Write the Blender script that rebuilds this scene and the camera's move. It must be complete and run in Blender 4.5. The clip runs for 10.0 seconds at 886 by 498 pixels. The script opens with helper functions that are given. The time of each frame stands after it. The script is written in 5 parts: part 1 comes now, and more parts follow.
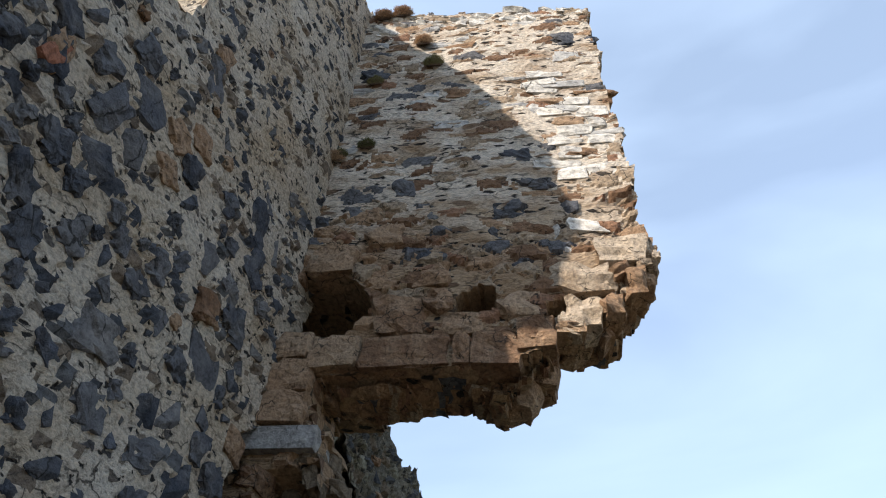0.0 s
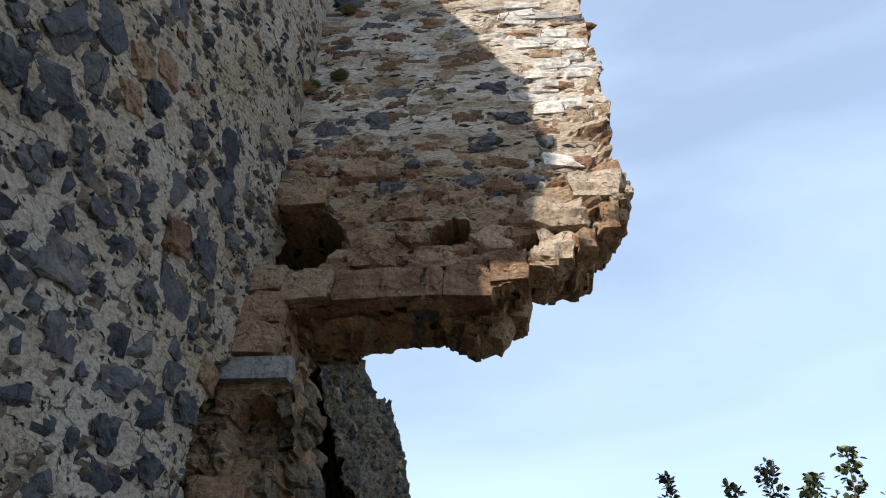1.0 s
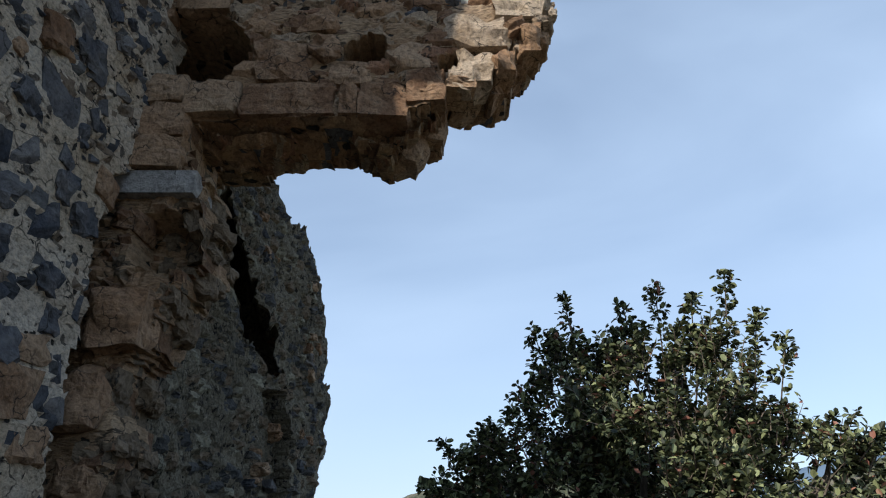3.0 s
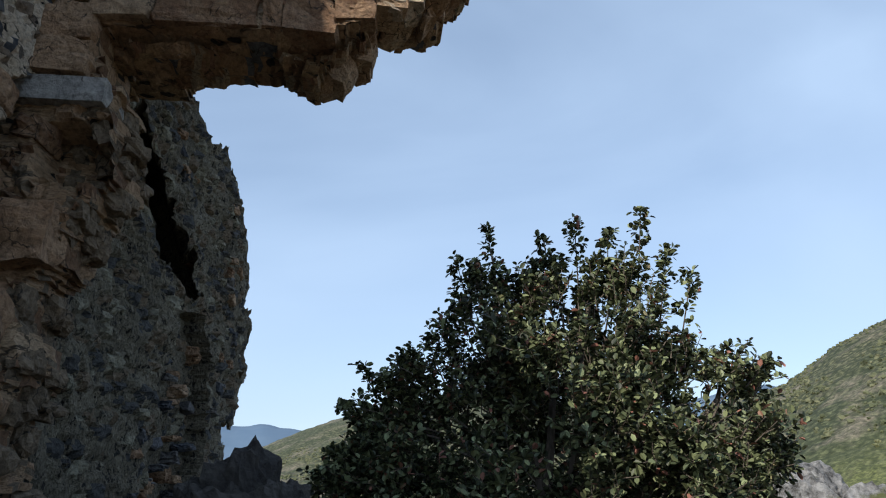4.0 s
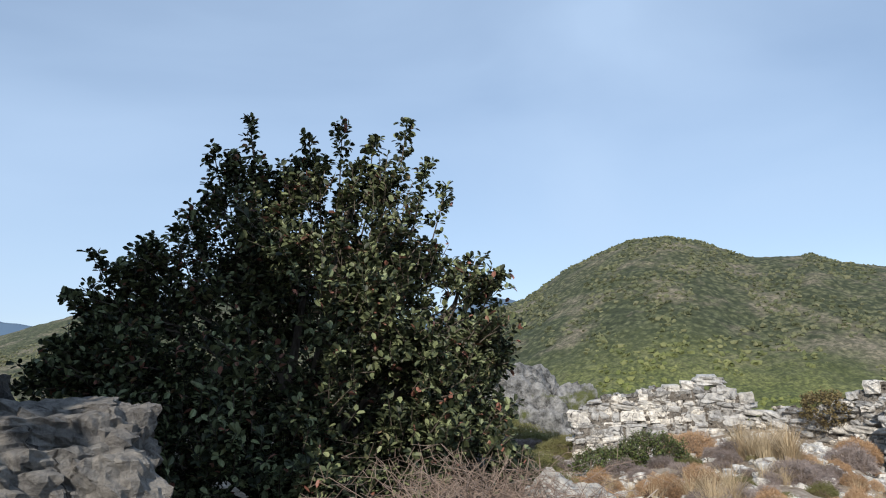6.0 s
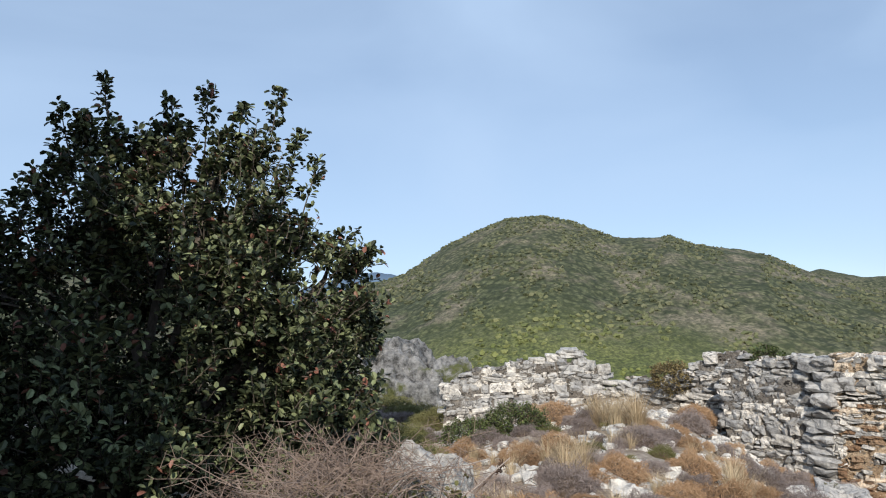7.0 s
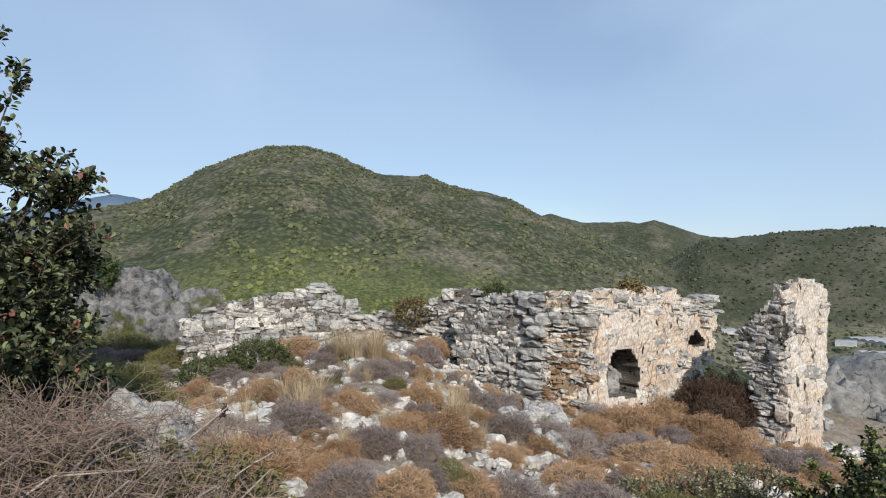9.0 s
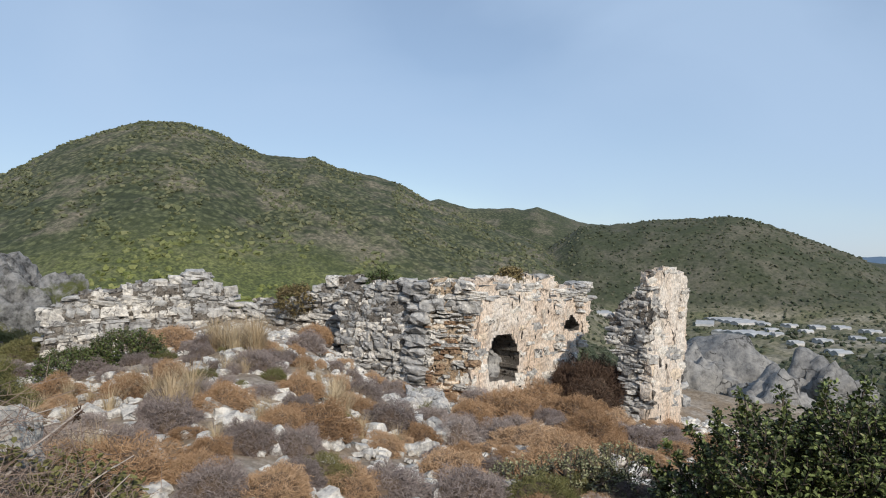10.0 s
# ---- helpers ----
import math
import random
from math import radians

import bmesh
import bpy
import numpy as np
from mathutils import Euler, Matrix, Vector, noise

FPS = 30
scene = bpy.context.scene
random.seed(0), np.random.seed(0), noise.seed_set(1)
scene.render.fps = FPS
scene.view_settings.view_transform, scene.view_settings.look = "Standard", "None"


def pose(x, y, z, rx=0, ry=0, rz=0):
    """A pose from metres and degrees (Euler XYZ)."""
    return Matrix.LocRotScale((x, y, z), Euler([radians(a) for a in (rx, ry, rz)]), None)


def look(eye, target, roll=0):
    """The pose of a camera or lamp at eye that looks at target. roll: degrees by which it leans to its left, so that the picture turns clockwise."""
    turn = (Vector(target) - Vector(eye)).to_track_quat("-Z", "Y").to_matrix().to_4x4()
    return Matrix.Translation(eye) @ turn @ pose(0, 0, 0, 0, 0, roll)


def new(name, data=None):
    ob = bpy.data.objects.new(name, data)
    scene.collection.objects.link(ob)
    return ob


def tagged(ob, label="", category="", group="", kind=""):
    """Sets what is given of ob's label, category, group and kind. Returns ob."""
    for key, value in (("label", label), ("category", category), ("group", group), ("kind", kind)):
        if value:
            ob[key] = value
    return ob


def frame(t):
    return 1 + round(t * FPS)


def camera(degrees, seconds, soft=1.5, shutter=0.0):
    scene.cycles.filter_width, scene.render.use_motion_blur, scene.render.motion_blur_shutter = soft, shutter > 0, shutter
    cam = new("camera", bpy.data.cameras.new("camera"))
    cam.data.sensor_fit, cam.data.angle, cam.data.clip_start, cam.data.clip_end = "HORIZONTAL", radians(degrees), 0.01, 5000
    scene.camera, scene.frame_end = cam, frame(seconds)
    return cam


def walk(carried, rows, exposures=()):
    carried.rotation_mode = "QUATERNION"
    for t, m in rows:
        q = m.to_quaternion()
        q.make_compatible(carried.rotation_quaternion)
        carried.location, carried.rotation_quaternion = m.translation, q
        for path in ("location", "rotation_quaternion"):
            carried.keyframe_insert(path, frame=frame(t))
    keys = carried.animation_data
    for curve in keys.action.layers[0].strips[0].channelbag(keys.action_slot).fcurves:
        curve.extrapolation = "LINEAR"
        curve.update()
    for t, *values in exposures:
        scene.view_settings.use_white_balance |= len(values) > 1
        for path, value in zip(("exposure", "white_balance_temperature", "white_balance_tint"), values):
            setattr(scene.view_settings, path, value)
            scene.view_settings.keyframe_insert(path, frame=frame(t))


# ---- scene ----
cam = camera(67.5, 10.0, soft=1.1)
METRES, EYE, TILT, LEAN, TURN = 0.85, 1.6, 44.0, -3.0, 0.0
ROWS = [
    (0.0, 0.0, 0.0, 0.0, -0.0, 0.0, -0.0),
    (0.5, -0.0033, -0.0048, -0.0261, -0.72, -2.39, -0.14),
    (1.0, 0.028, 0.0091, -0.065, -2.02, -5.21, -0.46),
    (1.5, 0.0522, 0.0243, -0.1164, -3.31, -8.6, -0.77),
    (2.0, 0.063, 0.0255, -0.1652, -5.02, -12.22, -1.43),
    (2.5, 0.0766, 0.0233, -0.2022, -6.61, -15.7, -2.19),
    (4.0, 0.1344, -0.0257, -0.2755, -13.35, -24.3, -7.87),
    (4.5, 0.1653, -0.0451, -0.294, -16.69, -26.18, -10.24),
    (5.0, 0.2057, -0.0676, -0.3048, -20.17, -27.86, -13.44),
    (5.5, 0.2485, -0.0785, -0.3128, -24.32, -28.63, -17.66),
    (7.0, 0.3805, -0.1556, -0.2314, -37.96, -26.75, -27.33),
    (7.5, 0.4231, -0.1748, -0.1916, -43.1, -25.33, -30.2),
    (8.0, 0.4623, -0.1878, -0.1537, -48.24, -23.87, -33.2),
    (8.5, 0.4912, -0.2023, -0.1126, -53.02, -23.12, -35.78),
    (9.0, 0.5252, -0.2045, -0.0692, -58.92, -21.07, -38.22),
    (9.5, 0.5599, -0.2072, -0.0215, -64.55, -18.24, -39.9),
    (10.0, 0.5939, -0.2091, 0.0173, -70.66, -14.86, -41.68),
]
walk(cam, [(t, pose(0, 0, EYE, TILT, LEAN, TURN) @ pose(METRES * x, METRES * y, METRES * z, 90 + pitch, roll, yaw)) for t, x, y, z, yaw, pitch, roll in ROWS],
     exposures=[(0.0, 0.62, 6800, 13), (1.0, 0.57, 6800, 13), (1.5, 0.52, 6800, 13), (2.0, 0.4, 6800, 13), (2.5, 0.15, 6700, 12), (4.5, 0.0, 6500, 11), (5.5, -0.1, 6500, 11), (7.5, -0.12, 6500, 11), (10.0, -0.36, 6500, 11)])

# ---- world, sun, exposure ----
SUN_AZ, SUN_EL = -128.0, 32.0
world = bpy.data.worlds.new("sky")
scene.world = world
world.use_nodes = True
wn, wl = world.node_tree.nodes, world.node_tree.links
sky = wn.new("ShaderNodeTexSky")
sky.sky_type, sky.sun_disc = "NISHITA", False
sky.sun_elevation, sky.sun_rotation = radians(SUN_EL), radians(SUN_AZ)
sky.air_density, sky.dust_density, sky.ozone_density = 1.0, 0.4, 1.5
geo = wn.new("ShaderNodeTexCoord")
stretch = wn.new("ShaderNodeMapping")
stretch.inputs["Rotation"].default_value = (0.25, 0.35, 0.5)
stretch.inputs["Scale"].default_value = (0.8, 1.3, 2.4)
cirrus = wn.new("ShaderNodeTexNoise")
cirrus.inputs["Scale"].default_value, cirrus.inputs["Detail"].default_value = 1.7, 7.0
cirrus.inputs["Roughness"].default_value, cirrus.inputs["Distortion"].default_value = 0.42, 0.5
veil = wn.new("ShaderNodeMapRange")
veil.inputs["From Min"].default_value, veil.inputs["From Max"].default_value = 0.36, 0.68
veil.inputs["To Min"].default_value, veil.inputs["To Max"].default_value = 0.38, 0.76
cloud = wn.new("ShaderNodeMix")
cloud.data_type = "RGBA"
cloud.inputs["B"].default_value = (3.95, 5.3, 7.15, 1)
wl.new(geo.outputs["Generated"], stretch.inputs["Vector"])
wl.new(stretch.outputs["Vector"], cirrus.inputs["Vector"])
wl.new(cirrus.outputs["Fac"], veil.inputs["Value"])
wl.new(veil.outputs["Result"], cloud.inputs["Factor"])
wl.new(sky.outputs["Color"], cloud.inputs["A"])
wl.new(cloud.outputs["Result"], wn["Background"].inputs["Color"])
wn["Background"].inputs["Strength"].default_value = 0.15

sun = new("sun", bpy.data.lights.new("sun", "SUN"))
sun.data.energy, sun.data.angle, sun.data.color = 4.8, radians(0.53), (1.0, 0.93, 0.82)
a, e = radians(SUN_AZ), radians(SUN_EL)
sun.matrix_world = look((0, 0, 40), (-math.sin(a) * math.cos(e), -math.cos(a) * math.cos(e), 40 - math.sin(e)))

# ---- materials ----
def material(name, rough=0.9):
    m = bpy.data.materials.new(name)
    m.use_nodes = True
    n = m.node_tree.nodes
    b = n["Principled BSDF"]
    b.inputs["Roughness"].default_value = rough
    b.inputs["Specular IOR Level"].default_value = 0.25
    return m, n, m.node_tree.links, b


def ramp(n, l, fac, stops):
    r = n.new("ShaderNodeValToRGB")
    el = r.color_ramp.elements
    while len(el) < len(stops):
        el.new(0.5)
    for k, (p, c) in zip(el, stops):
        k.position, k.color = p, (*c, 1)
    l.new(fac, r.inputs["Fac"])
    return r.outputs["Color"]


def coords(n, l, scale=(1, 1, 1)):
    """World-metre coordinates, shared by all the pieces of a wall."""
    g = n.new("ShaderNodeNewGeometry")
    m = n.new("ShaderNodeMapping")
    m.inputs["Scale"].default_value = scale
    l.new(g.outputs["Position"], m.inputs["Vector"])
    return m.outputs["Vector"]


def noise_tex(n, l, vec, scale, detail=6, rough=0.6):
    t = n.new("ShaderNodeTexNoise")
    t.inputs["Scale"].default_value, t.inputs["Detail"].default_value, t.inputs["Roughness"].default_value = scale, detail, rough
    l.new(vec, t.inputs["Vector"])
    return t.outputs["Fac"]


def mix(n, l, fac, a, b, mode="MIX"):
    m = n.new("ShaderNodeMix")
    m.data_type, m.blend_type = "RGBA", mode
    for sock, v in (("Factor", fac), ("A", a), ("B", b)):
        if isinstance(v, (int, float)):
            m.inputs[sock].default_value = v
        elif isinstance(v, tuple):
            m.inputs[sock].default_value = (*v, 1)
        else:
            l.new(v, m.inputs[sock])
    return m.outputs["Result"]


def remap(n, l, v, a, b, c=0.0, d=1.0):
    m = n.new("ShaderNodeMapRange")
    for k, x in (("From Min", a), ("From Max", b), ("To Min", c), ("To Max", d)):
        m.inputs[k].default_value = x
    l.new(v, m.inputs["Value"])
    return m.outputs["Result"]


def bump(n, l, b, height, strength, dist):
    k = n.new("ShaderNodeBump")
    k.inputs["Strength"].default_value, k.inputs["Distance"].default_value = strength, dist
    l.new(height, k.inputs["Height"])
    l.new(k.outputs["Normal"], b.inputs["Normal"])


def crevice(n, l, vec, scale):
    """Thin broken cracks."""
    wob = n.new("ShaderNodeTexNoise")
    wob.inputs["Scale"].default_value, wob.inputs["Detail"].default_value = scale * 0.8, 5
    l.new(vec, wob.inputs["Vector"])
    add = n.new("ShaderNodeVectorMath")
    add.operation = "MULTIPLY_ADD"
    add.inputs[1].default_value = (1.6 / scale,) * 3
    l.new(wob.outputs["Color"], add.inputs[0])
    l.new(vec, add.inputs[2])
    vor = n.new("ShaderNodeTexVoronoi")
    vor.feature = "DISTANCE_TO_EDGE"
    vor.inputs["Scale"].default_value = scale * 0.6
    l.new(add.outputs["Vector"], vor.inputs["Vector"])
    line = remap(n, l, vor.outputs["Distance"], 0.035, 0.012)
    broken = n.new("ShaderNodeMath")
    broken.operation = "MULTIPLY"
    l.new(line, broken.inputs[0])
    l.new(remap(n, l, noise_tex(n, l, vec, scale * 0.5, 3), 0.48, 0.58, 0.0, 0.85), broken.inputs[1])
    return broken.outputs[0]


def stone_material(name, dark, mid, light, grain=22.0, pits=0.6, island=False, tint=None):
    """Weathered stone; each piece takes its own shade, with lichen-like blotches, grain and pits."""
    m, n, l, b = material(name, 0.92)
    v = coords(n, l)
    if island:
        r = n.new("ShaderNodeNewGeometry").outputs["Random Per Island"]
    else:
        r = n.new("ShaderNodeObjectInfo").outputs["Random"]
    base = ramp(n, l, r, [(0.0, dark), (0.5, mid), (1.0, light)])
    big = noise_tex(n, l, v, 3.5, 5)
    fine = noise_tex(n, l, v, grain, 8, 0.7)
    c = mix(n, l, remap(n, l, big, 0.42, 0.68), base, tint or tuple(0.5 * (p + q) for p, q in zip(mid, light)))
    c = mix(n, l, 0.7, c, ramp(n, l, fine, [(0.34, (0.30, 0.30, 0.31)), (0.5, (1.0, 1.0, 1.0)), (0.66, (1.5, 1.48, 1.42))]), "MULTIPLY")
    c = mix(n, l, crevice(n, l, v, 0.4 * grain), c, (0.02, 0.018, 0.016))
    l.new(c, b.inputs["Base Color"])
    bump(n, l, b, fine, pits, 0.06)
    return m


def rubble_material(name, mortar, stone_a, stone_b, cell, stain, cover=0.5, stretch=(1, 1, 1.4), pits=False, lime=None, pitted=1.0):
    """Mortar with small stones showing through, stained at large scale."""
    m, n, l, b = material(name, 0.95)
    v = coords(n, l, stretch)
    vor = n.new("ShaderNodeTexVoronoi")
    vor.inputs["Scale"].default_value = cell
    wob = n.new("ShaderNodeTexNoise")
    wob.inputs["Scale"].default_value, wob.inputs["Detail"].default_value = cell * 1.3, 4
    l.new(v, wob.inputs["Vector"])
    add = n.new("ShaderNodeVectorMath")
    add.operation = "MULTIPLY_ADD"
    add.inputs[1].default_value = (0.22, 0.22, 0.22)
    l.new(wob.outputs["Color"], add.inputs[0])
    l.new(v, add.inputs[2])
    l.new(add.outputs["Vector"], vor.inputs["Vector"])
    sep = n.new("ShaderNodeSeparateColor")
    l.new(vor.outputs["Color"], sep.inputs["Color"])
    big = noise_tex(n, l, v, 0.9, 5)
    fine = noise_tex(n, l, v, 26, 8, 0.7)
    stones = ramp(n, l, sep.outputs["Red"], [(0, stone_a), (1, stone_b)])
    ground_c = mix(n, l, remap(n, l, big, 0.4, 0.65), mortar, stain)
    if lime:
        # remains of a lime render, thickest above a height, broken by noise
        zz = n.new("ShaderNodeSeparateXYZ")
        l.new(coords(n, l), zz.inputs[0])
        cover_h = n.new("ShaderNodeMath")
        cover_h.operation = "MULTIPLY"
        l.new(remap(n, l, zz.outputs["Z"], lime[0], lime[1]), cover_h.inputs[0])
        l.new(remap(n, l, noise_tex(n, l, v, 1.6, 6), 0.32, 0.54), cover_h.inputs[1])
        ground_c = mix(n, l, cover_h.outputs[0], ground_c, lime[2])
    isstone = n.new("ShaderNodeMath")
    isstone.operation = "LESS_THAN"
    isstone.inputs[1].default_value = cover
    l.new(sep.outputs["Green"], isstone.inputs[0])
    body = n.new("ShaderNodeMath")
    body.operation = "MULTIPLY"
    l.new(remap(n, l, vor.outputs["Distance"], 0.42, 0.34), body.inputs[0])
    l.new(isstone.outputs[0], body.inputs[1])
    c = mix(n, l, body.outputs[0], ground_c, stones)
    c = mix(n, l, 0.75, c, ramp(n, l, fine, [(0.34, (0.32, 0.31, 0.30)), (0.5, (1, 1, 1)), (0.66, (1.4, 1.38, 1.33))]), "MULTIPLY")
    c = mix(n, l, crevice(n, l, v, cell * 0.9), c, (0.03, 0.025, 0.02))
    hollow = n.new("ShaderNodeTexVoronoi")
    hollow.inputs["Scale"].default_value = 13.0 if pits else 9.0
    l.new(add.outputs["Vector"], hollow.inputs["Vector"])
    hs = n.new("ShaderNodeSeparateColor")
    l.new(hollow.outputs["Color"], hs.inputs["Color"])
    hole = n.new("ShaderNodeMath")
    hole.operation = "MULTIPLY"
    l.new(remap(n, l, hollow.outputs["Distance"], 0.40, 0.30), hole.inputs[0])
    l.new(remap(n, l, hs.outputs["Red"], 0.30 * pitted, 0.22 * pitted), hole.inputs[1])
    c = mix(n, l, hole.outputs[0], c, (0.035, 0.030, 0.026))
    l.new(c, b.inputs["Base Color"])
    h = n.new("ShaderNodeMath")
    h.operation = "MULTIPLY_ADD"
    h.inputs[1].default_value = 0.5
    l.new(body.outputs[0], h.inputs[0])
    l.new(fine, h.inputs[2])
    deep = n.new("ShaderNodeMath")
    deep.operation = "MULTIPLY_ADD"
    deep.inputs[1].default_value = -1.2
    l.new(hole.outputs[0], deep.inputs[0])
    l.new(h.outputs[0], deep.inputs[2])
    bump(n, l, b, deep.outputs[0], 1.0, 0.06)
    return m


M_SLATE = stone_material("slate_stone", (0.04, 0.046, 0.06), (0.085, 0.093, 0.112), (0.21, 0.20, 0.19), 16, 1.0)
M_OCHRE = stone_material("ochre_sandstone", (0.18, 0.10, 0.058), (0.32, 0.195, 0.115), (0.42, 0.30, 0.20), 24, 1.0)
M_BUFF = stone_material("buff_stone_blocks", (0.32, 0.235, 0.16), (0.47, 0.37, 0.27), (0.60, 0.51, 0.41), 24, 1.0)
M_LIME = stone_material("limestone", (0.36, 0.345, 0.32), (0.55, 0.525, 0.485), (0.72, 0.685, 0.63), 12, 0.9)
M_GREYROCK = stone_material("grey_rock", (0.24, 0.238, 0.235), (0.38, 0.375, 0.365), (0.52, 0.505, 0.48), 9, 0.9)
M_MARBLE = stone_material("grey_marble", (0.20, 0.195, 0.185), (0.27, 0.262, 0.25), (0.34, 0.33, 0.315), 14, 0.9)
M_WALL = rubble_material("lime_mortar", (0.61, 0.54, 0.445), (0.055, 0.06, 0.07), (0.25, 0.20, 0.15), 7.0, (0.50, 0.40, 0.285), 0.20, pits=True)
M_TOWER = rubble_material("stained_masonry", (0.43, 0.31, 0.20), (0.15, 0.092, 0.058), (0.38, 0.27, 0.175), 4.6, (0.30, 0.18, 0.10), 0.40, (0.7, 0.7, 1.9), lime=(5.9, 7.4, (0.70, 0.62, 0.525)))
# rubble of the rear wall, with its shade put into a darker colour
M_CORE_SHADE = rubble_material("shaded_rubble", (0.22, 0.195, 0.145), (0.04, 0.04, 0.038), (0.30, 0.265, 0.20), 11.0, (0.11, 0.097, 0.072), 0.6, (1.3, 1.3, 1.0))
M_RUIN = rubble_material("pink_mortar", (0.82, 0.745, 0.66), (0.66, 0.58, 0.49), (0.80, 0.71, 0.60), 4.0, (0.76, 0.59, 0.45), 0.16, (1.5, 1.5, 0.5), pitted=0.3)


def plain_stone(name, c, grain=20.0):
    return stone_material(name, tuple(0.8 * q for q in c), c, tuple(1.25 * q for q in c), grain, 1.0)


TOWER_MATS = (M_TOWER, plain_stone("brown_stone", (0.19, 0.11, 0.065)), plain_stone("tan_stone", (0.34, 0.22, 0.135)), plain_stone("reddish_stone", (0.26, 0.145, 0.09)), plain_stone("blue_grey_stone", (0.12, 0.12, 0.128)), plain_stone("buff_stone", (0.33, 0.25, 0.175)))
WALL_MATS = (M_WALL, plain_stone("dark_slate", (0.062, 0.067, 0.078), 12), plain_stone("grey_slate", (0.115, 0.117, 0.12), 12), plain_stone("brown_rubble", (0.20, 0.155, 0.115)))
# single stones for the same shaded rubble, darkened to go with it
CORE_SHADE_MATS = (M_CORE_SHADE, plain_stone("dark_rubble", (0.075, 0.075, 0.075)), plain_stone("lichen_rubble", (0.24, 0.225, 0.17)), plain_stone("brown_core", (0.17, 0.13, 0.09)))
# earthy wall core; also the painted shade inside the niche and arch
M_EARTH = rubble_material("earthy_core_niche_shade", (0.27, 0.245, 0.215), (0.10, 0.095, 0.09), (0.40, 0.38, 0.35), 9.0, (0.14, 0.12, 0.10), 0.6)
M_RUBBLE = rubble_material("ochre_core", (0.52, 0.40, 0.28), (0.20, 0.16, 0.12), (0.62, 0.55, 0.46), 9.0, (0.40, 0.27, 0.16), 0.5)
RUIN_MATS = (M_RUIN, plain_stone("pale_ruin_stone", (0.64, 0.60, 0.54), 14), plain_stone("grey_ruin_stone", (0.34, 0.33, 0.315), 14), plain_stone("warm_ruin_stone", (0.60, 0.50, 0.39), 14))


# ---- building helpers ----
def link(name, bm, mat, parent=None, label="", smooth=False):
    me = bpy.data.meshes.new(name)
    bm.normal_update()
    bm.to_mesh(me)
    bm.free()
    if smooth:
        for p in me.polygons:
            p.use_smooth = True
    for m in mat if isinstance(mat, (list, tuple)) else (mat,):
        me.materials.append(m)
    ob = new(name, me)
    if parent:
        ob.parent = parent
    if label:
        ob["label"] = label
    return ob


def mesh_part(name, me, parent, m):
    ob = new(name, me)
    ob.parent = parent
    ob.matrix_basis = m
    return ob


def wall_frame(x, y, az):
    """Local x runs along the azimuth az (degrees from +y towards +x), local y into the wall, z up."""
    a = radians(az)
    return Matrix(((math.sin(a), -math.cos(a), 0, x), (math.cos(a), math.sin(a), 0, y), (0, 0, 1, 0), (0, 0, 0, 1)))


def inside(poly, x, y):
    c = False
    j = len(poly) - 1
    for i in range(len(poly)):
        (xi, yi), (xj, yj) = poly[i], poly[j]
        if (yi > y) != (yj > y) and x < (xj - xi) * (y - yi) / (yj - yi) + xi:
            c = not c
        j = i
    return c


def masonry(sx, sz, joint, depth, share, seed, kinds=1):
    """Relief of stones in mortar: for a place on the face, how far it is set back and which material shows (0: mortar)."""
    def at(x, z):
        p = Vector((x / sx, z / sz, seed * 1.7))
        p += 0.22 * Vector((noise.noise(p * 2.1), noise.noise(p * 2.1 + Vector((7, 0, 0))), 0))
        d, pts = noise.voronoi(Vector((p.x, p.y, 0)))
        q = pts[0]
        k = 0.5 + 0.5 * math.sin(q.x * 91.7 + q.y * 47.3 + seed)
        if k > share:
            return 0.25 * depth * noise.noise(p * 3), 0
        edge = d[1] - d[0]
        t = min(1.0, max(0.0, (edge - joint) / 0.12))
        lift = depth * (0.4 + 0.6 * abs(math.sin(q.x * 13.1 + q.y * 29.9)))
        kind = 1 + int(kinds * (0.5 + 0.499 * math.sin(q.x * 31.3 + q.y * 77.1 + 2 * seed)))
        return (0.7 * depth * (1 - t) - lift * t), (kind if edge > joint else 0)
    return at


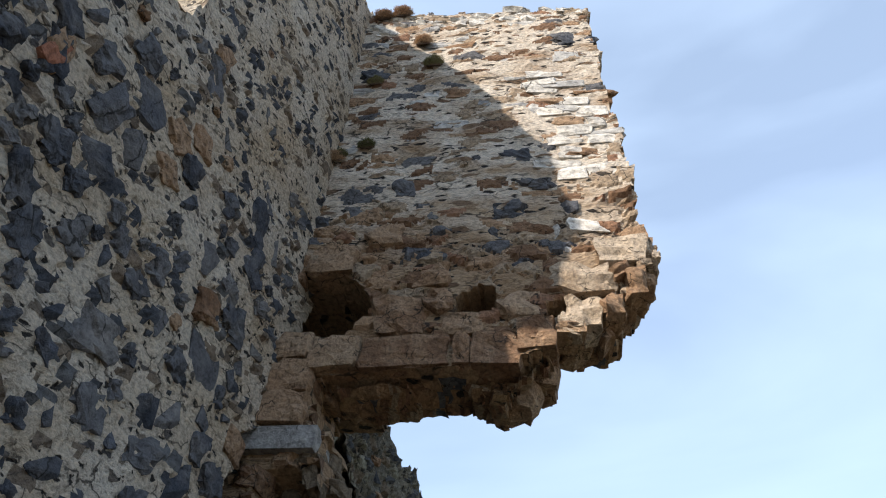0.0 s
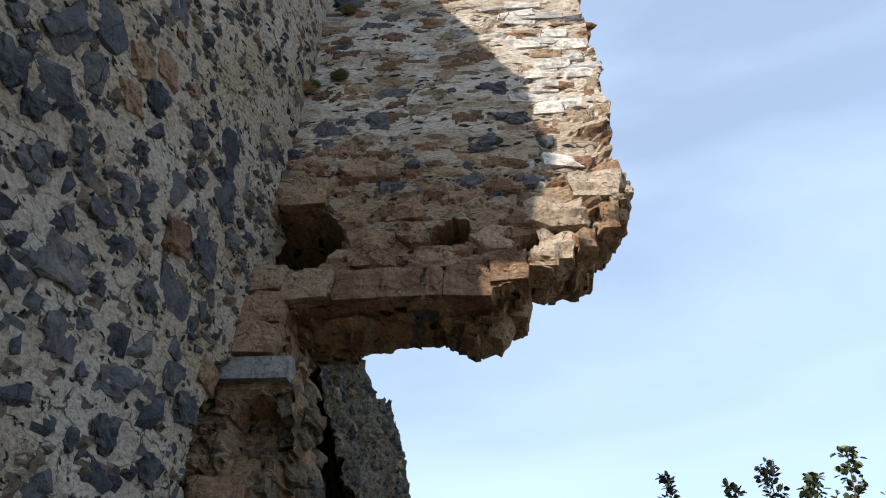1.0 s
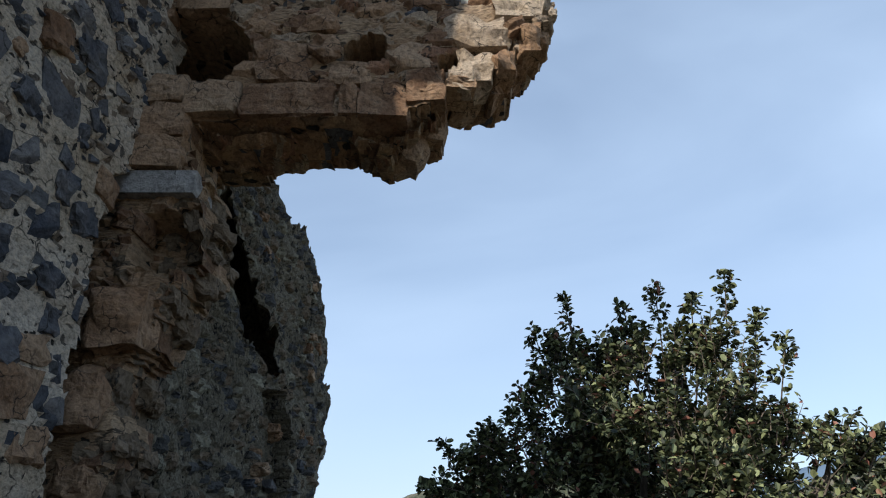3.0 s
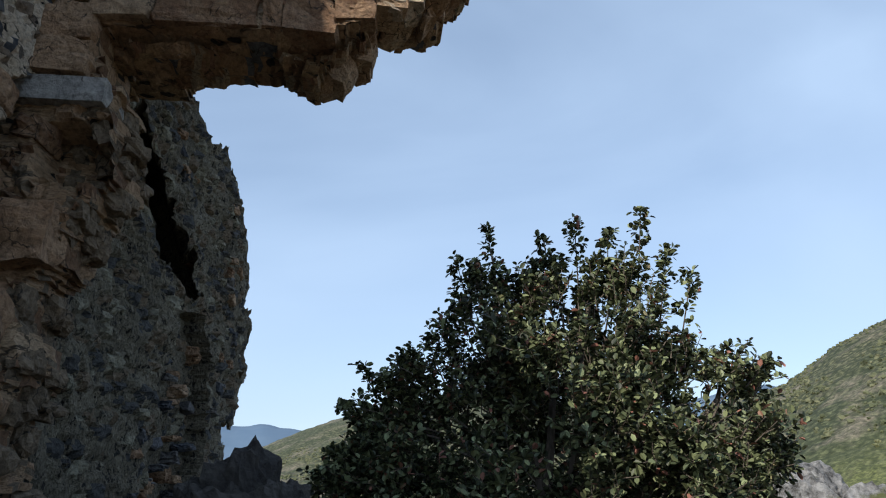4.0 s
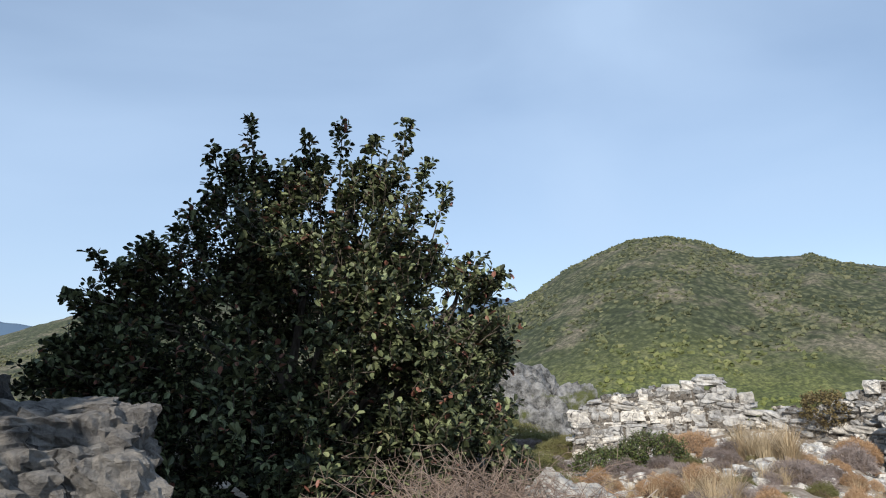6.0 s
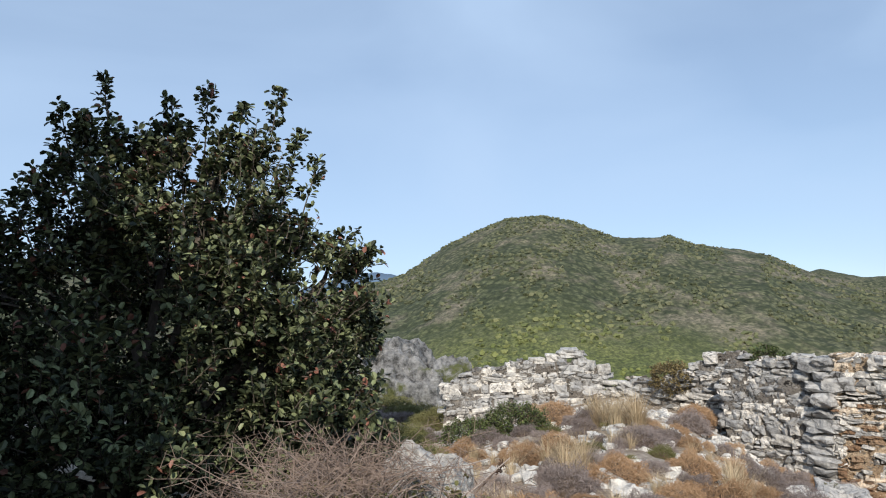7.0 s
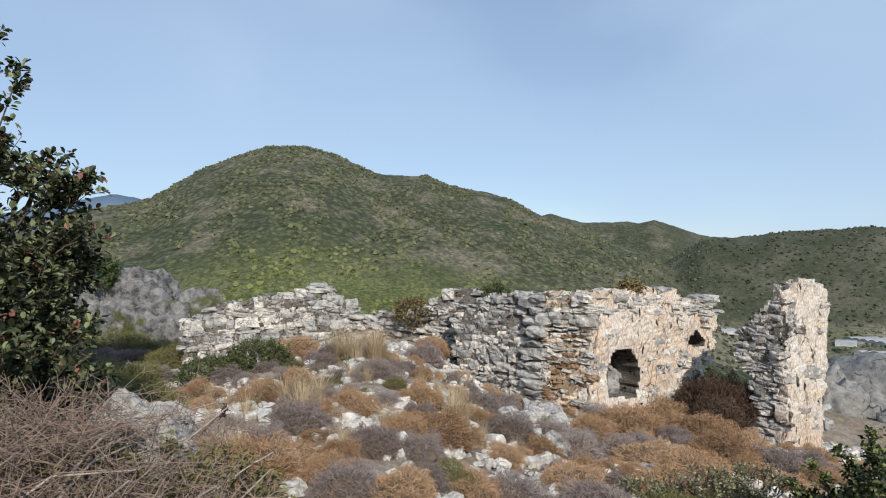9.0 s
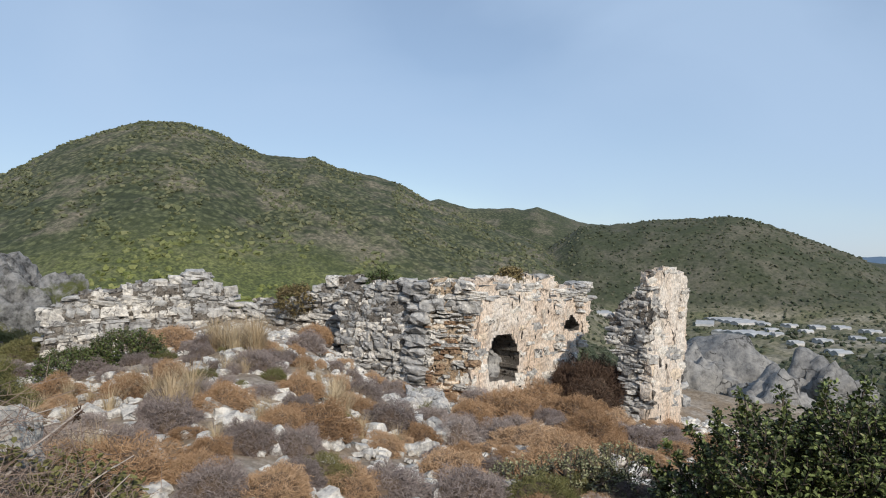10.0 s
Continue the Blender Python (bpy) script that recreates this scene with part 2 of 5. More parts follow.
def slab(poly, thick, cell, rough, ragged, seed, holes=(), extra=None, cells=None, under=0.0, deep=0):
    """A ragged wall of an outline in local x and z: front at y = 0, back at y = thick, its sides cut back by under. Holes are outlines that go through or, with a depth, recesses."""
    bm = bmesh.new()
    xs, zs = [p[0] for p in poly], [p[1] for p in poly]
    nx, nz = int((max(xs) - min(xs)) / cell) + 2, int((max(zs) - min(zs)) / cell) + 2
    x0, z0 = min(xs) - cell / 2, min(zs) - cell / 2
    through_holes = [h for h, d in holes if d is None]
    recess = [(h, d) for h, d in holes if d is not None]
    fill = {}
    for i in range(nx):
        for k in range(nz):
            cx, cz = x0 + (i + 0.5) * cell, z0 + (k + 0.5) * cell
            w = Vector((cx * 2.3, cz * 2.3, seed * 7.7))
            px = cx + ragged * noise.noise(w) + 0.5 * ragged * noise.noise(w * 3.1)
            pz = cz + ragged * noise.noise(w + Vector((9, 4, 2))) + 0.5 * ragged * noise.noise(w * 3.1 + Vector((5, 5, 5)))
            if inside(poly, px, pz) and not any(inside(h, px, pz) for h in through_holes):
                fill[i, k] = True
    verts = {}
    layers = max(2, round(thick / 0.11))

    def rim(i, k):
        return not all(c in fill for c in ((i, k), (i - 1, k), (i, k - 1), (i - 1, k - 1)))

    def vert(i, k, layer):
        if (i, k, layer) not in verts:
            x, z = x0 + i * cell, z0 + k * cell
            back = layer == layers
            p = Vector((x * 1.0, z * 1.0, seed * 3.3 + back * 11))
            y = thick * layer / layers
            if layer == 0 or back:
                y += rough * (noise.noise(p * 0.8) + 0.6 * noise.noise(p * 2.7) + 0.35 * noise.noise(p * 7.1) + 0.25 * noise.noise(p * 15.0))
            if layer == 0:
                for h, d in recess:
                    if inside(h, x + 0.3 * ragged * noise.noise(p * 5), z + 0.3 * ragged * noise.noise(p * 5.5)):
                        y += d
                if extra:
                    y += extra(x, z)
                if cells:
                    y += cells(x, z)[0]
            j = 0.35 * cell
            dx, dz = j * noise.noise(p * 13 + Vector((3, 3, 3))), j * noise.noise(p * 13)
            if rim(i, k):
                w = Vector((x, y, z)) * 4.5 + Vector((seed, 0, 0))
                dx += ragged * 0.55 * (noise.noise(w) + 0.6 * noise.noise(w * 2.3))
                dz += ragged * 0.55 * (noise.noise(w + Vector((4, 8, 1))) + 0.6 * noise.noise(w * 2.3 + Vector((1, 1, 9))))
            verts[i, k, layer] = bm.verts.new((x + dx + under * thick * layer / layers, y, z + dz))
        return verts[i, k, layer]

    for i, k in fill:
        front = bm.faces.new((vert(i, k, 0), vert(i + 1, k, 0), vert(i + 1, k + 1, 0), vert(i, k + 1, 0)))
        if cells:
            ys = [v.co.y for v in front.verts]
            if max(ys) - min(ys) < 0.16:
                front.material_index = cells(x0 + (i + 0.5) * cell, z0 + (k + 0.5) * cell)[1]
            # faces set far back take this material; a darker one paints their shade
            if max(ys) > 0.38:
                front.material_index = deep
        if max(v.co.y for v in front.verts) < thick + 0.35:
            bm.faces.new((vert(i, k, layers), vert(i, k + 1, layers), vert(i + 1, k + 1, layers), vert(i + 1, k, layers)))
        for di, dk, p, q in ((-1, 0, (i, k + 1), (i, k)), (1, 0, (i + 1, k), (i + 1, k + 1)), (0, -1, (i, k), (i + 1, k)), (0, 1, (i + 1, k + 1), (i, k + 1))):
            if (i + di, k + dk) not in fill:
                for t in range(layers):
                    try:
                        side = bm.faces.new((vert(*q, t), vert(*p, t), vert(*p, t + 1), vert(*q, t + 1)))
                        if cells:
                            side.material_index = cells((p[0] + q[0]) * cell * 1.7 + t * 0.13, (p[1] + q[1]) * cell * 0.5 + 3.7 + t * 0.04)[1]
                    except ValueError:
                        pass
    bmesh.ops.recalc_face_normals(bm, faces=bm.faces)
    return bm


def rock_bm(seed, cuts=2, blocky=0.5, rough=0.16):
    """A broken stone about 1 across: between a block and a boulder."""
    bm = bmesh.new()
    bmesh.ops.create_cube(bm, size=1.0)
    bmesh.ops.subdivide_edges(bm, edges=bm.edges[:], cuts=cuts, use_grid_fill=True)
    for v in bm.verts:
        ball = v.co.normalized() * 0.56
        v.co = ball.lerp(v.co, blocky)
        p = v.co * 2.2 + Vector((seed * 5.1, seed * 2.3, 0))
        v.co += v.co.normalized() * (rough * noise.noise(p) + 0.5 * rough * noise.noise(p * 2.7))
    return bm


def shard_mesh(name, seed, mat):
    """An angular broken stone about 1 across, with split faces."""
    g = random.Random(seed)
    bm = bmesh.new()
    for _ in range(13):
        p = Vector((g.uniform(-0.5, 0.5), g.uniform(-0.5, 0.5), g.uniform(-0.5, 0.5)))
        q = p / max(0.3, max(abs(p.x), abs(p.y), abs(p.z))) * 0.5
        bm.verts.new(p.lerp(q, 0.75))
    bmesh.ops.convex_hull(bm, input=bm.verts[:])
    bmesh.ops.subdivide_edges(bm, edges=bm.edges[:], cuts=1, use_grid_fill=True)
    for v in bm.verts:
        v.co += v.co.normalized() * (0.05 * noise.noise(v.co * 3 + Vector((seed, 0, 0))) + 0.03 * noise.noise(v.co * 8))
    bmesh.ops.delete(bm, geom=[v for v in bm.verts if not v.link_faces], context="VERTS")
    me = bpy.data.meshes.new(name)
    bm.to_mesh(me)
    bm.free()
    me.materials.append(mat)
    return me


def rock_mesh(name, seed, mat, cuts=2, blocky=0.5, rough=0.16, smooth=False):
    bm = rock_bm(seed, cuts, blocky, rough)
    me = bpy.data.meshes.new(name)
    bm.to_mesh(me)
    bm.free()
    me.materials.append(mat)
    if smooth:
        for p in me.polygons:
            p.use_smooth = True
    return me

def polar(az, r):
    return r * math.sin(radians(az)), r * math.cos(radians(az))


def from_lists(name, verts, faces, mat, parent=None, label="", smooth=False):
    me = bpy.data.meshes.new(name)
    me.from_pydata([tuple(v) for v in verts], [], faces)
    if smooth:
        for p in me.polygons:
            p.use_smooth = True
    me.materials.append(mat)
    ob = new(name, me)
    if parent:
        ob.parent = parent
    if label:
        ob["label"] = label
    return ob


# ---- ground: one sheet, from the terrace to the horizon ----
def ridge(points, dist, near, az):
    """A ridge seen at azimuths and elevations, at a distance: its height, for azimuths az."""
    return np.interp(az, [p[0] for p in points], [math.tan(radians(p[1])) * dist + 1.5 for p in points])


def ease(x):
    x = np.clip(x, 0, 1)
    return x * x * (3 - 2 * x)


MAIN_HILL = [(30, 0.5), (36.7, 5.0), (39.5, 5.7), (42.3, 6.5), (45.8, 8.8), (48.5, 10.1), (51.3, 11.0), (54.4, 11.2), (57.0, 10.5), (59.3, 9.4), (60.6, 9.0), (63.9, 8.8), (64.5, 8.95), (66.7, 8.1), (71.5, 7.0), (73.5, 5.9), (78, 4.0), (84, 1.8), (90, -2.5), (96, -4.5)]
BACK_HILL = [(62, 0), (70, 4.5), (75.2, 5.7), (77.9, 4.9), (79.9, 4.8), (81.3, 4.9), (82.5, 4.7), (83.7, 4.9), (86.6, 3.9), (87.5, 3.6), (92, 3.0), (100, 1.5), (110, 0.0)]
EAST_HILL = [(80, -2.5), (84, 1.0), (87.5, 3.3), (91.2, 3.3), (94.3, 3.6), (99.0, 4.0), (100.6, 3.6), (104.9, 1.8), (107.8, 0.5), (109.4, -0.6), (113, -1.5), (118, -3.5)]
WEST_HILL = [(-20, -1.5), (-4, 0.6), (-0.8, 2.0), (2.3, 3.3), (5.8, 4.6), (12, 6.0), (22, 6.4), (30, 5.0), (36, 1.0), (42, -1)]
FAR_RIDGE = [(-40, 3.0), (-3, 4.2), (0.2, 4.3), (3.7, 3.9), (12, 3.2), (25, 4.0), (33, 5.0), (36.2, 6.0), (39.5, 6.6), (41.2, 6.4), (50, 4.0), (100, 0.2), (106, 0.3), (109.4, 0.8), (118, 1.5), (160, 1.0)]


def near_ground(x, y):
    """The terrace round the walls and the slope to the ruin, before the hillside falls away."""
    d = np.hypot(x, y)
    az = np.degrees(np.arctan2(x, y))
    rise = np.interp(az, [-180, 20, 36, 45, 55, 60, 66, 71, 77, 90, 101, 120, 180], [0, 0, -0.5, -0.45, -0.05, 0.2, -0.1, -0.75, -1.1, -1.25, -1.7, -1.7, 0])
    return rise * np.clip((d - 2.0) / 11.0, 0, 1.15)


def ground_height(az, r):
    x, y = r * np.sin(np.radians(az)), r * np.cos(np.radians(az))
    z = near_ground(x, y)
    slope = np.interp(az, [-180, -20, 30, 45, 60, 90, 110, 180], [9, 9, 12, 9, 10, 16, 18, 9])
    z = z - np.clip(r - 19, 0, 260) * np.tan(np.radians(slope)) * 1.0
    z = np.maximum(z, -52 + 4 * np.sin(r * 0.006 + az * 0.1))
    for pts, dist, start in ((MAIN_HILL, 950, 260), (BACK_HILL, 1500, 900), (EAST_HILL, 900, 620), (WEST_HILL, 1500, 500)):
        top = ridge(pts, dist, start, az)
        up = np.clip((r - start) / (dist - start), 0, 1)
        back = ease((r - dist) / (0.6 * dist))
        z = np.maximum(z, -55 + (top + 55) * (0.35 * up + 0.65 * ease(up)) * (1 - 0.8 * back))
    return z


def build_ground():
    az = np.concatenate([np.linspace(-180, -25, 30)[:-1], np.linspace(-25, 118, 560), np.linspace(118, 180, 14)[1:-1]])
    r = np.concatenate([[0.3], np.linspace(0.6, 30, 110), np.geomspace(31, 300, 70), np.linspace(310, 1000, 150), np.geomspace(1015, 4600, 60)])
    A, Rr = np.meshgrid(az, r)
    Z = ground_height(A, Rr)
    X, Y = Rr * np.sin(np.radians(A)), Rr * np.cos(np.radians(A))
    co = np.stack([X, Y, Z], -1).reshape(-1, 3)
    for i in range(len(co)):
        p = Vector(co[i])
        d = math.hypot(p.x, p.y)
        if d < 40:
            co[i, 2] += 0.10 * noise.noise(p * 0.6) + 0.06 * noise.noise(p * 2.0) + 0.035 * noise.noise(p * 6.0)
        elif d < 2200:
            q = Vector((p.x, p.y, 0))
            k = min(1.0, d / 300)
            co[i, 2] += k * (3.4 * noise.noise(q * 0.011) + 2.0 * noise.noise(q * 0.035) + 1.6 * noise.noise(q * 0.11) + 1.2 * noise.noise(q * 0.23))
    na, nr = len(az), len(r)
    faces = [(i * na + j, i * na + (j + 1) % na, (i + 1) * na + (j + 1) % na, (i + 1) * na + j) for i in range(nr - 1) for j in range(na)]
    co = np.vstack([co, [[0, 0, co[:na, 2].mean()]]])
    faces += [(len(co) - 1, (j + 1) % na, j) for j in range(na)]
    me = bpy.data.meshes.new("ground")
    me.from_pydata(co.tolist(), [], faces)
    for p in me.polygons:
        p.use_smooth = True
    me.materials.append(M_GROUND)
    return tagged(new("ground", me), "rocky hilltop soil falling to wooded hills and a valley", "ground", kind="structure")


def ground_material():
    m, n, l, b = material("hillside", 0.95)
    v = coords(n, l)
    ln = n.new("ShaderNodeVectorMath")
    ln.operation = "LENGTH"
    l.new(v, ln.inputs[0])
    sep = n.new("ShaderNodeSeparateXYZ")
    l.new(v, sep.inputs[0])
    # near: pale stony soil with dry litter
    n1, n2 = noise_tex(n, l, v, 0.9, 6), noise_tex(n, l, v, 9, 8, 0.7)
    near = mix(n, l, remap(n, l, n1, 0.40, 0.6), ramp(n, l, n2, [(0.3, (0.17, 0.135, 0.10)), (0.5, (0.33, 0.28, 0.225)), (0.72, (0.52, 0.48, 0.43))]), ramp(n, l, n2, [(0.3, (0.14, 0.10, 0.065)), (0.7, (0.36, 0.275, 0.19))]))
    # the unseen terrace under the castle walls: darkened to cut light bounced onto them
    bounce_cut = ramp(n, l, n2, [(0.3, (0.045, 0.034, 0.024)), (0.55, (0.10, 0.076, 0.05)), (0.75, (0.19, 0.155, 0.115))])
    near = mix(n, l, remap(n, l, sep.outputs["X"], 3.2, 2.0), near, bounce_cut)
    # far: maquis and pine, with bare limestone scars
    canopy = n.new("ShaderNodeTexVoronoi")
    canopy.inputs["Scale"].default_value = 0.16
    l.new(v, canopy.inputs["Vector"])
    patch, scar = noise_tex(n, l, v, 0.006, 6), noise_tex(n, l, v, 0.017, 8, 0.65)
    wood = mix(n, l, remap(n, l, patch, 0.42, 0.62), (0.098, 0.108, 0.058), (0.15, 0.148, 0.085))
    # shade between the crowns, painted dark by distance from each cell's centre
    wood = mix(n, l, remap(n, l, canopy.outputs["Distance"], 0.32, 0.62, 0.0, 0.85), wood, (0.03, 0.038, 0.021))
    wood = mix(n, l, remap(n, l, scar, 0.50, 0.64, 0.0, 0.75), wood, (0.23, 0.195, 0.15))
    # finer light and dark mottling, the dark parts painted as shaded gaps
    wood = mix(n, l, 0.8, wood, ramp(n, l, noise_tex(n, l, v, 0.22, 9, 0.7), [(0.36, (0.35, 0.38, 0.36)), (0.5, (0.95, 0.95, 0.95)), (0.62, (1.45, 1.42, 1.35))]), "MULTIPLY")
    low = mix(n, l, remap(n, l, noise_tex(n, l, v, 0.03, 6), 0.4, 0.6), (0.21, 0.225, 0.075), (0.135, 0.155, 0.052))
    clumps = n.new("ShaderNodeTexVoronoi")
    clumps.inputs["Scale"].default_value = 0.5
    l.new(v, clumps.inputs["Vector"])
    # the gaps between clumps are painted dark for shade as well
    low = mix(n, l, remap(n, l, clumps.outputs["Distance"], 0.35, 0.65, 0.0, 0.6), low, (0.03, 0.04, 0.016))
    # the yellow-green slope lies to the north-east; the eastern hill's drier scrub is also darkened and greyed for haze
    # and shade
    side = n.new("ShaderNodeMath")
    side.operation = "DIVIDE"
    l.new(sep.outputs["Y"], side.inputs[0])
    l.new(ln.outputs["Value"], side.inputs[1])
    wood = mix(n, l, remap(n, l, side.outputs[0], 0.14, 0.02, 0.0, 0.8), wood, mix(n, l, remap(n, l, scar, 0.42, 0.58), (0.055, 0.064, 0.038), (0.105, 0.10, 0.074)))
    green = n.new("ShaderNodeMath")
    green.operation = "MULTIPLY"
    l.new(remap(n, l, ln.outputs["Value"], 560, 430), green.inputs[0])
    l.new(remap(n, l, side.outputs[0], 0.10, 0.45, 0.1, 1.0), green.inputs[1])
    wood = mix(n, l, green.outputs[0], wood, low)
    fields = ramp(n, l, noise_tex(n, l, v, 0.02, 3), [(0.35, (0.10, 0.11, 0.05)), (0.5, (0.21, 0.19, 0.13)), (0.62, (0.30, 0.27, 0.21))])
    flat = n.new("ShaderNodeMath")
    flat.operation = "MULTIPLY"
    l.new(remap(n, l, sep.outputs["Z"], -34, -44), flat.inputs[0])
    l.new(remap(n, l, ln.outputs["Value"], 240, 340), flat.inputs[1])
    wood = mix(n, l, flat.outputs[0], wood, fields)
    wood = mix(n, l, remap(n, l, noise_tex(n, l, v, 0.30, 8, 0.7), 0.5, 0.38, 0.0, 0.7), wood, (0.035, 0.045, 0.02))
    scrub = n.new("ShaderNodeTexVoronoi")
    scrub.inputs["Scale"].default_value = 0.24
    l.new(v, scrub.inputs["Vector"])
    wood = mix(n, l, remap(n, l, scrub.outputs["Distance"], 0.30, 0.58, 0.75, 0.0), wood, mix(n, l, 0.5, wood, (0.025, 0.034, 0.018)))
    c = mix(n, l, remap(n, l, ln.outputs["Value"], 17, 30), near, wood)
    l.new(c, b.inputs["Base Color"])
    bump(n, l, b, n2, 0.8, 0.05)
    return m


M_GROUND = ground_material()
ground = build_ground()


def far_ridge():
    """Mountains on the horizon, beyond the wooded hills; their haze is painted as a blue base colour."""
    az = np.linspace(-40, 160, 500)
    top = ridge(FAR_RIDGE, 3600, 0, az)
    rows = []
    for r, k in ((2500, 0.0), (2800, 0.25), (3100, 0.55), (3400, 0.87), (3600, 1.0), (3900, 0.6), (4300, 0.0)):
        z = -60 + (top + 60) * k
        for a, h in zip(az, z):
            x, y = polar(a, r)
            rows.append((x, y, h + 22 * k * noise.noise(Vector((x, y, 0)) * 0.004) + 8 * k * noise.noise(Vector((x, y, 0)) * 0.016)))
    na = len(az)
    faces = [(i * na + j, i * na + j + 1, (i + 1) * na + j + 1, (i + 1) * na + j) for i in range(6) for j in range(na - 1)]
    m, n, l, b = material("haze_blue_mountain", 1.0)
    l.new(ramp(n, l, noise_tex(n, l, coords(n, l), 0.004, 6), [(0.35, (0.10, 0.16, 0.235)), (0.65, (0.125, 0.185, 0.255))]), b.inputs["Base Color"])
    return tagged(from_lists("backdrop", rows, faces, m, smooth=True), "distant mountain ridge on the horizon, painted haze-blue", "mountains", kind="structure")

far_ridge()

# ---- the castle wall ----
LEFT = wall_frame(-1.70, 5.10, 14.0)
TOWER = wall_frame(-1.70, 5.10, 98.0)


def left_wall():
    # along the wall: 0 at the tower corner, minus towards the camera
    poly = [(-0.22, -0.3), (-0.24, 4.30), (0.30, 4.4), (0.3, 11.9), (-0.4, 11.5), (-2.0, 11.2), (-3.12, 10.4), (-3.32, 9.3), (-3.2, 8.4), (-2.9, 7.6), (-2.85, 6.6), (-3.3, 6.0), (-3.8, 5.45), (-4.3, 3.6), (-4.8, 3.2), (-4.8, -0.3)]

    gap = [(-3.05, 6.42), (-2.6, 6.62), (-2.55, 7.5), (-2.8, 7.9), (-3.1, 7.4)]

    def swell(s, z):
        return -0.10 * math.exp(-((z - 8.2) / 1.6) ** 2) * math.exp(-((s + 0.9) / 1.2) ** 2)
    ob = link("wall_left", slab(poly, 0.9, 0.04, 0.035, 0.12, 1, [(gap, None)], swell, masonry(0.17, 0.13, 0.12, 0.022, 0.26, 4, 3)), WALL_MATS)
    ob.matrix_world = LEFT
    rest = link("wall_left_end", slab([(-9, -0.3), (-9, 2.4), (-6.5, 2.8), (-4.7, 3.2), (-4.7, -0.3)], 0.9, 0.12, 0.06, 0.12, 6), M_WALL)
    rest.matrix_world = LEFT
    tagged(rest, "lower stretch of the rubble wall in pale lime mortar", "wall", kind="structure")
    return tagged(ob, "tall rubble wall of dark slate stones in pale lime mortar", "wall", kind="structure")


wall_left = left_wall()


def tower_wall():
    poly = [(-0.35, 4.85), (-0.3, 11.62), (0.6, 11.5), (1.5, 11.38), (3.40, 11.1), (3.43, 8.2), (3.49, 7.2), (3.525, 6.4), (3.53, 6.1), (3.48, 5.87), (3.34, 5.68), (3.12, 5.56), (3.06, 5.32), (2.87, 5.22), (2.58, 5.26), (2.48, 5.06), (2.4, 4.9), (2.27, 4.78), (2.12, 4.67), (1.9, 4.74), (1.74, 4.86), (1.3, 4.79), (0.9, 4.76), (0.45, 4.8)]
    lip = [(0.32, 4.4), (0.32, 4.86), (1.6, 4.84), (2.1, 4.88), (2.45, 5.02), (2.62, 5.2), (2.62, 4.4)]
    hole = [(-0.2, 5.24), (-0.25, 6.02), (0.25, 6.08), (0.6, 5.92), (0.82, 5.62), (0.6, 5.3), (0.2, 5.3)]
    hole2 = [(1.62, 5.46), (1.64, 5.66), (1.85, 5.74), (2.0, 5.7), (2.02, 5.48), (1.8, 5.42)]
    worn = [(2.45, 5.2), (2.5, 5.5), (2.75, 5.62), (3.1, 5.7), (3.3, 6.0), (3.6, 6.0), (3.6, 5.0), (2.5, 5.0)]
    low, high = masonry(0.33, 0.17, 0.07, 0.036, 0.80, 9, 5), masonry(0.33, 0.17, 0.09, 0.012, 0.26, 9, 5)

    def beds(x, z):
        return (low if z < 6.7 + 0.35 * math.sin(x * 2.3) else high)(x, z)
    ob = link("tower_wall", slab(poly, 0.72, 0.035, 0.05, 0.09, 2, [(hole, 1.9), (hole2, 1.3), (worn, 0.22), (lip, 0.26)], None, beds), TOWER_MATS)
    ob.matrix_world = TOWER
    return tagged(ob, "overhanging broken tower wall of brown masonry with lime patches", "wall", kind="structure")


wall_tower = tower_wall()


def jamb():
    poly = [(-0.4, -0.3), (-0.4, 5.3), (0.38, 5.25), (0.42, 4.9), (0.38, 4.4), (0.55, 4.3), (0.6, 3.6), (0.4, 3.3), (0.36, 2.9), (0.12, 2.7), (0.2, 2.2), (0.1, 1.6), (0.2, 0.8), (0.2, -0.3)]
    hollow = [(0.08, 3.98), (0.56, 4.0), (0.62, 3.55), (0.3, 3.45), (0.1, 3.6)]
    ob = link("wall_jamb", slab(poly, 0.7, 0.04, 0.05, 0.07, 5, [(hollow, 0.35)], None, masonry(0.2, 0.14, 0.08, 0.04, 0.8, 12, 3)), (M_TOWER, TOWER_MATS[1], TOWER_MATS[2], CORE_SHADE_MATS[3]))
    ob.matrix_world = TOWER @ Matrix.Translation((0, 0.06, 0))
    return tagged(ob, "broken brown door jamb of rubble under the overhang", "wall", kind="structure")


wall_jamb = jamb()


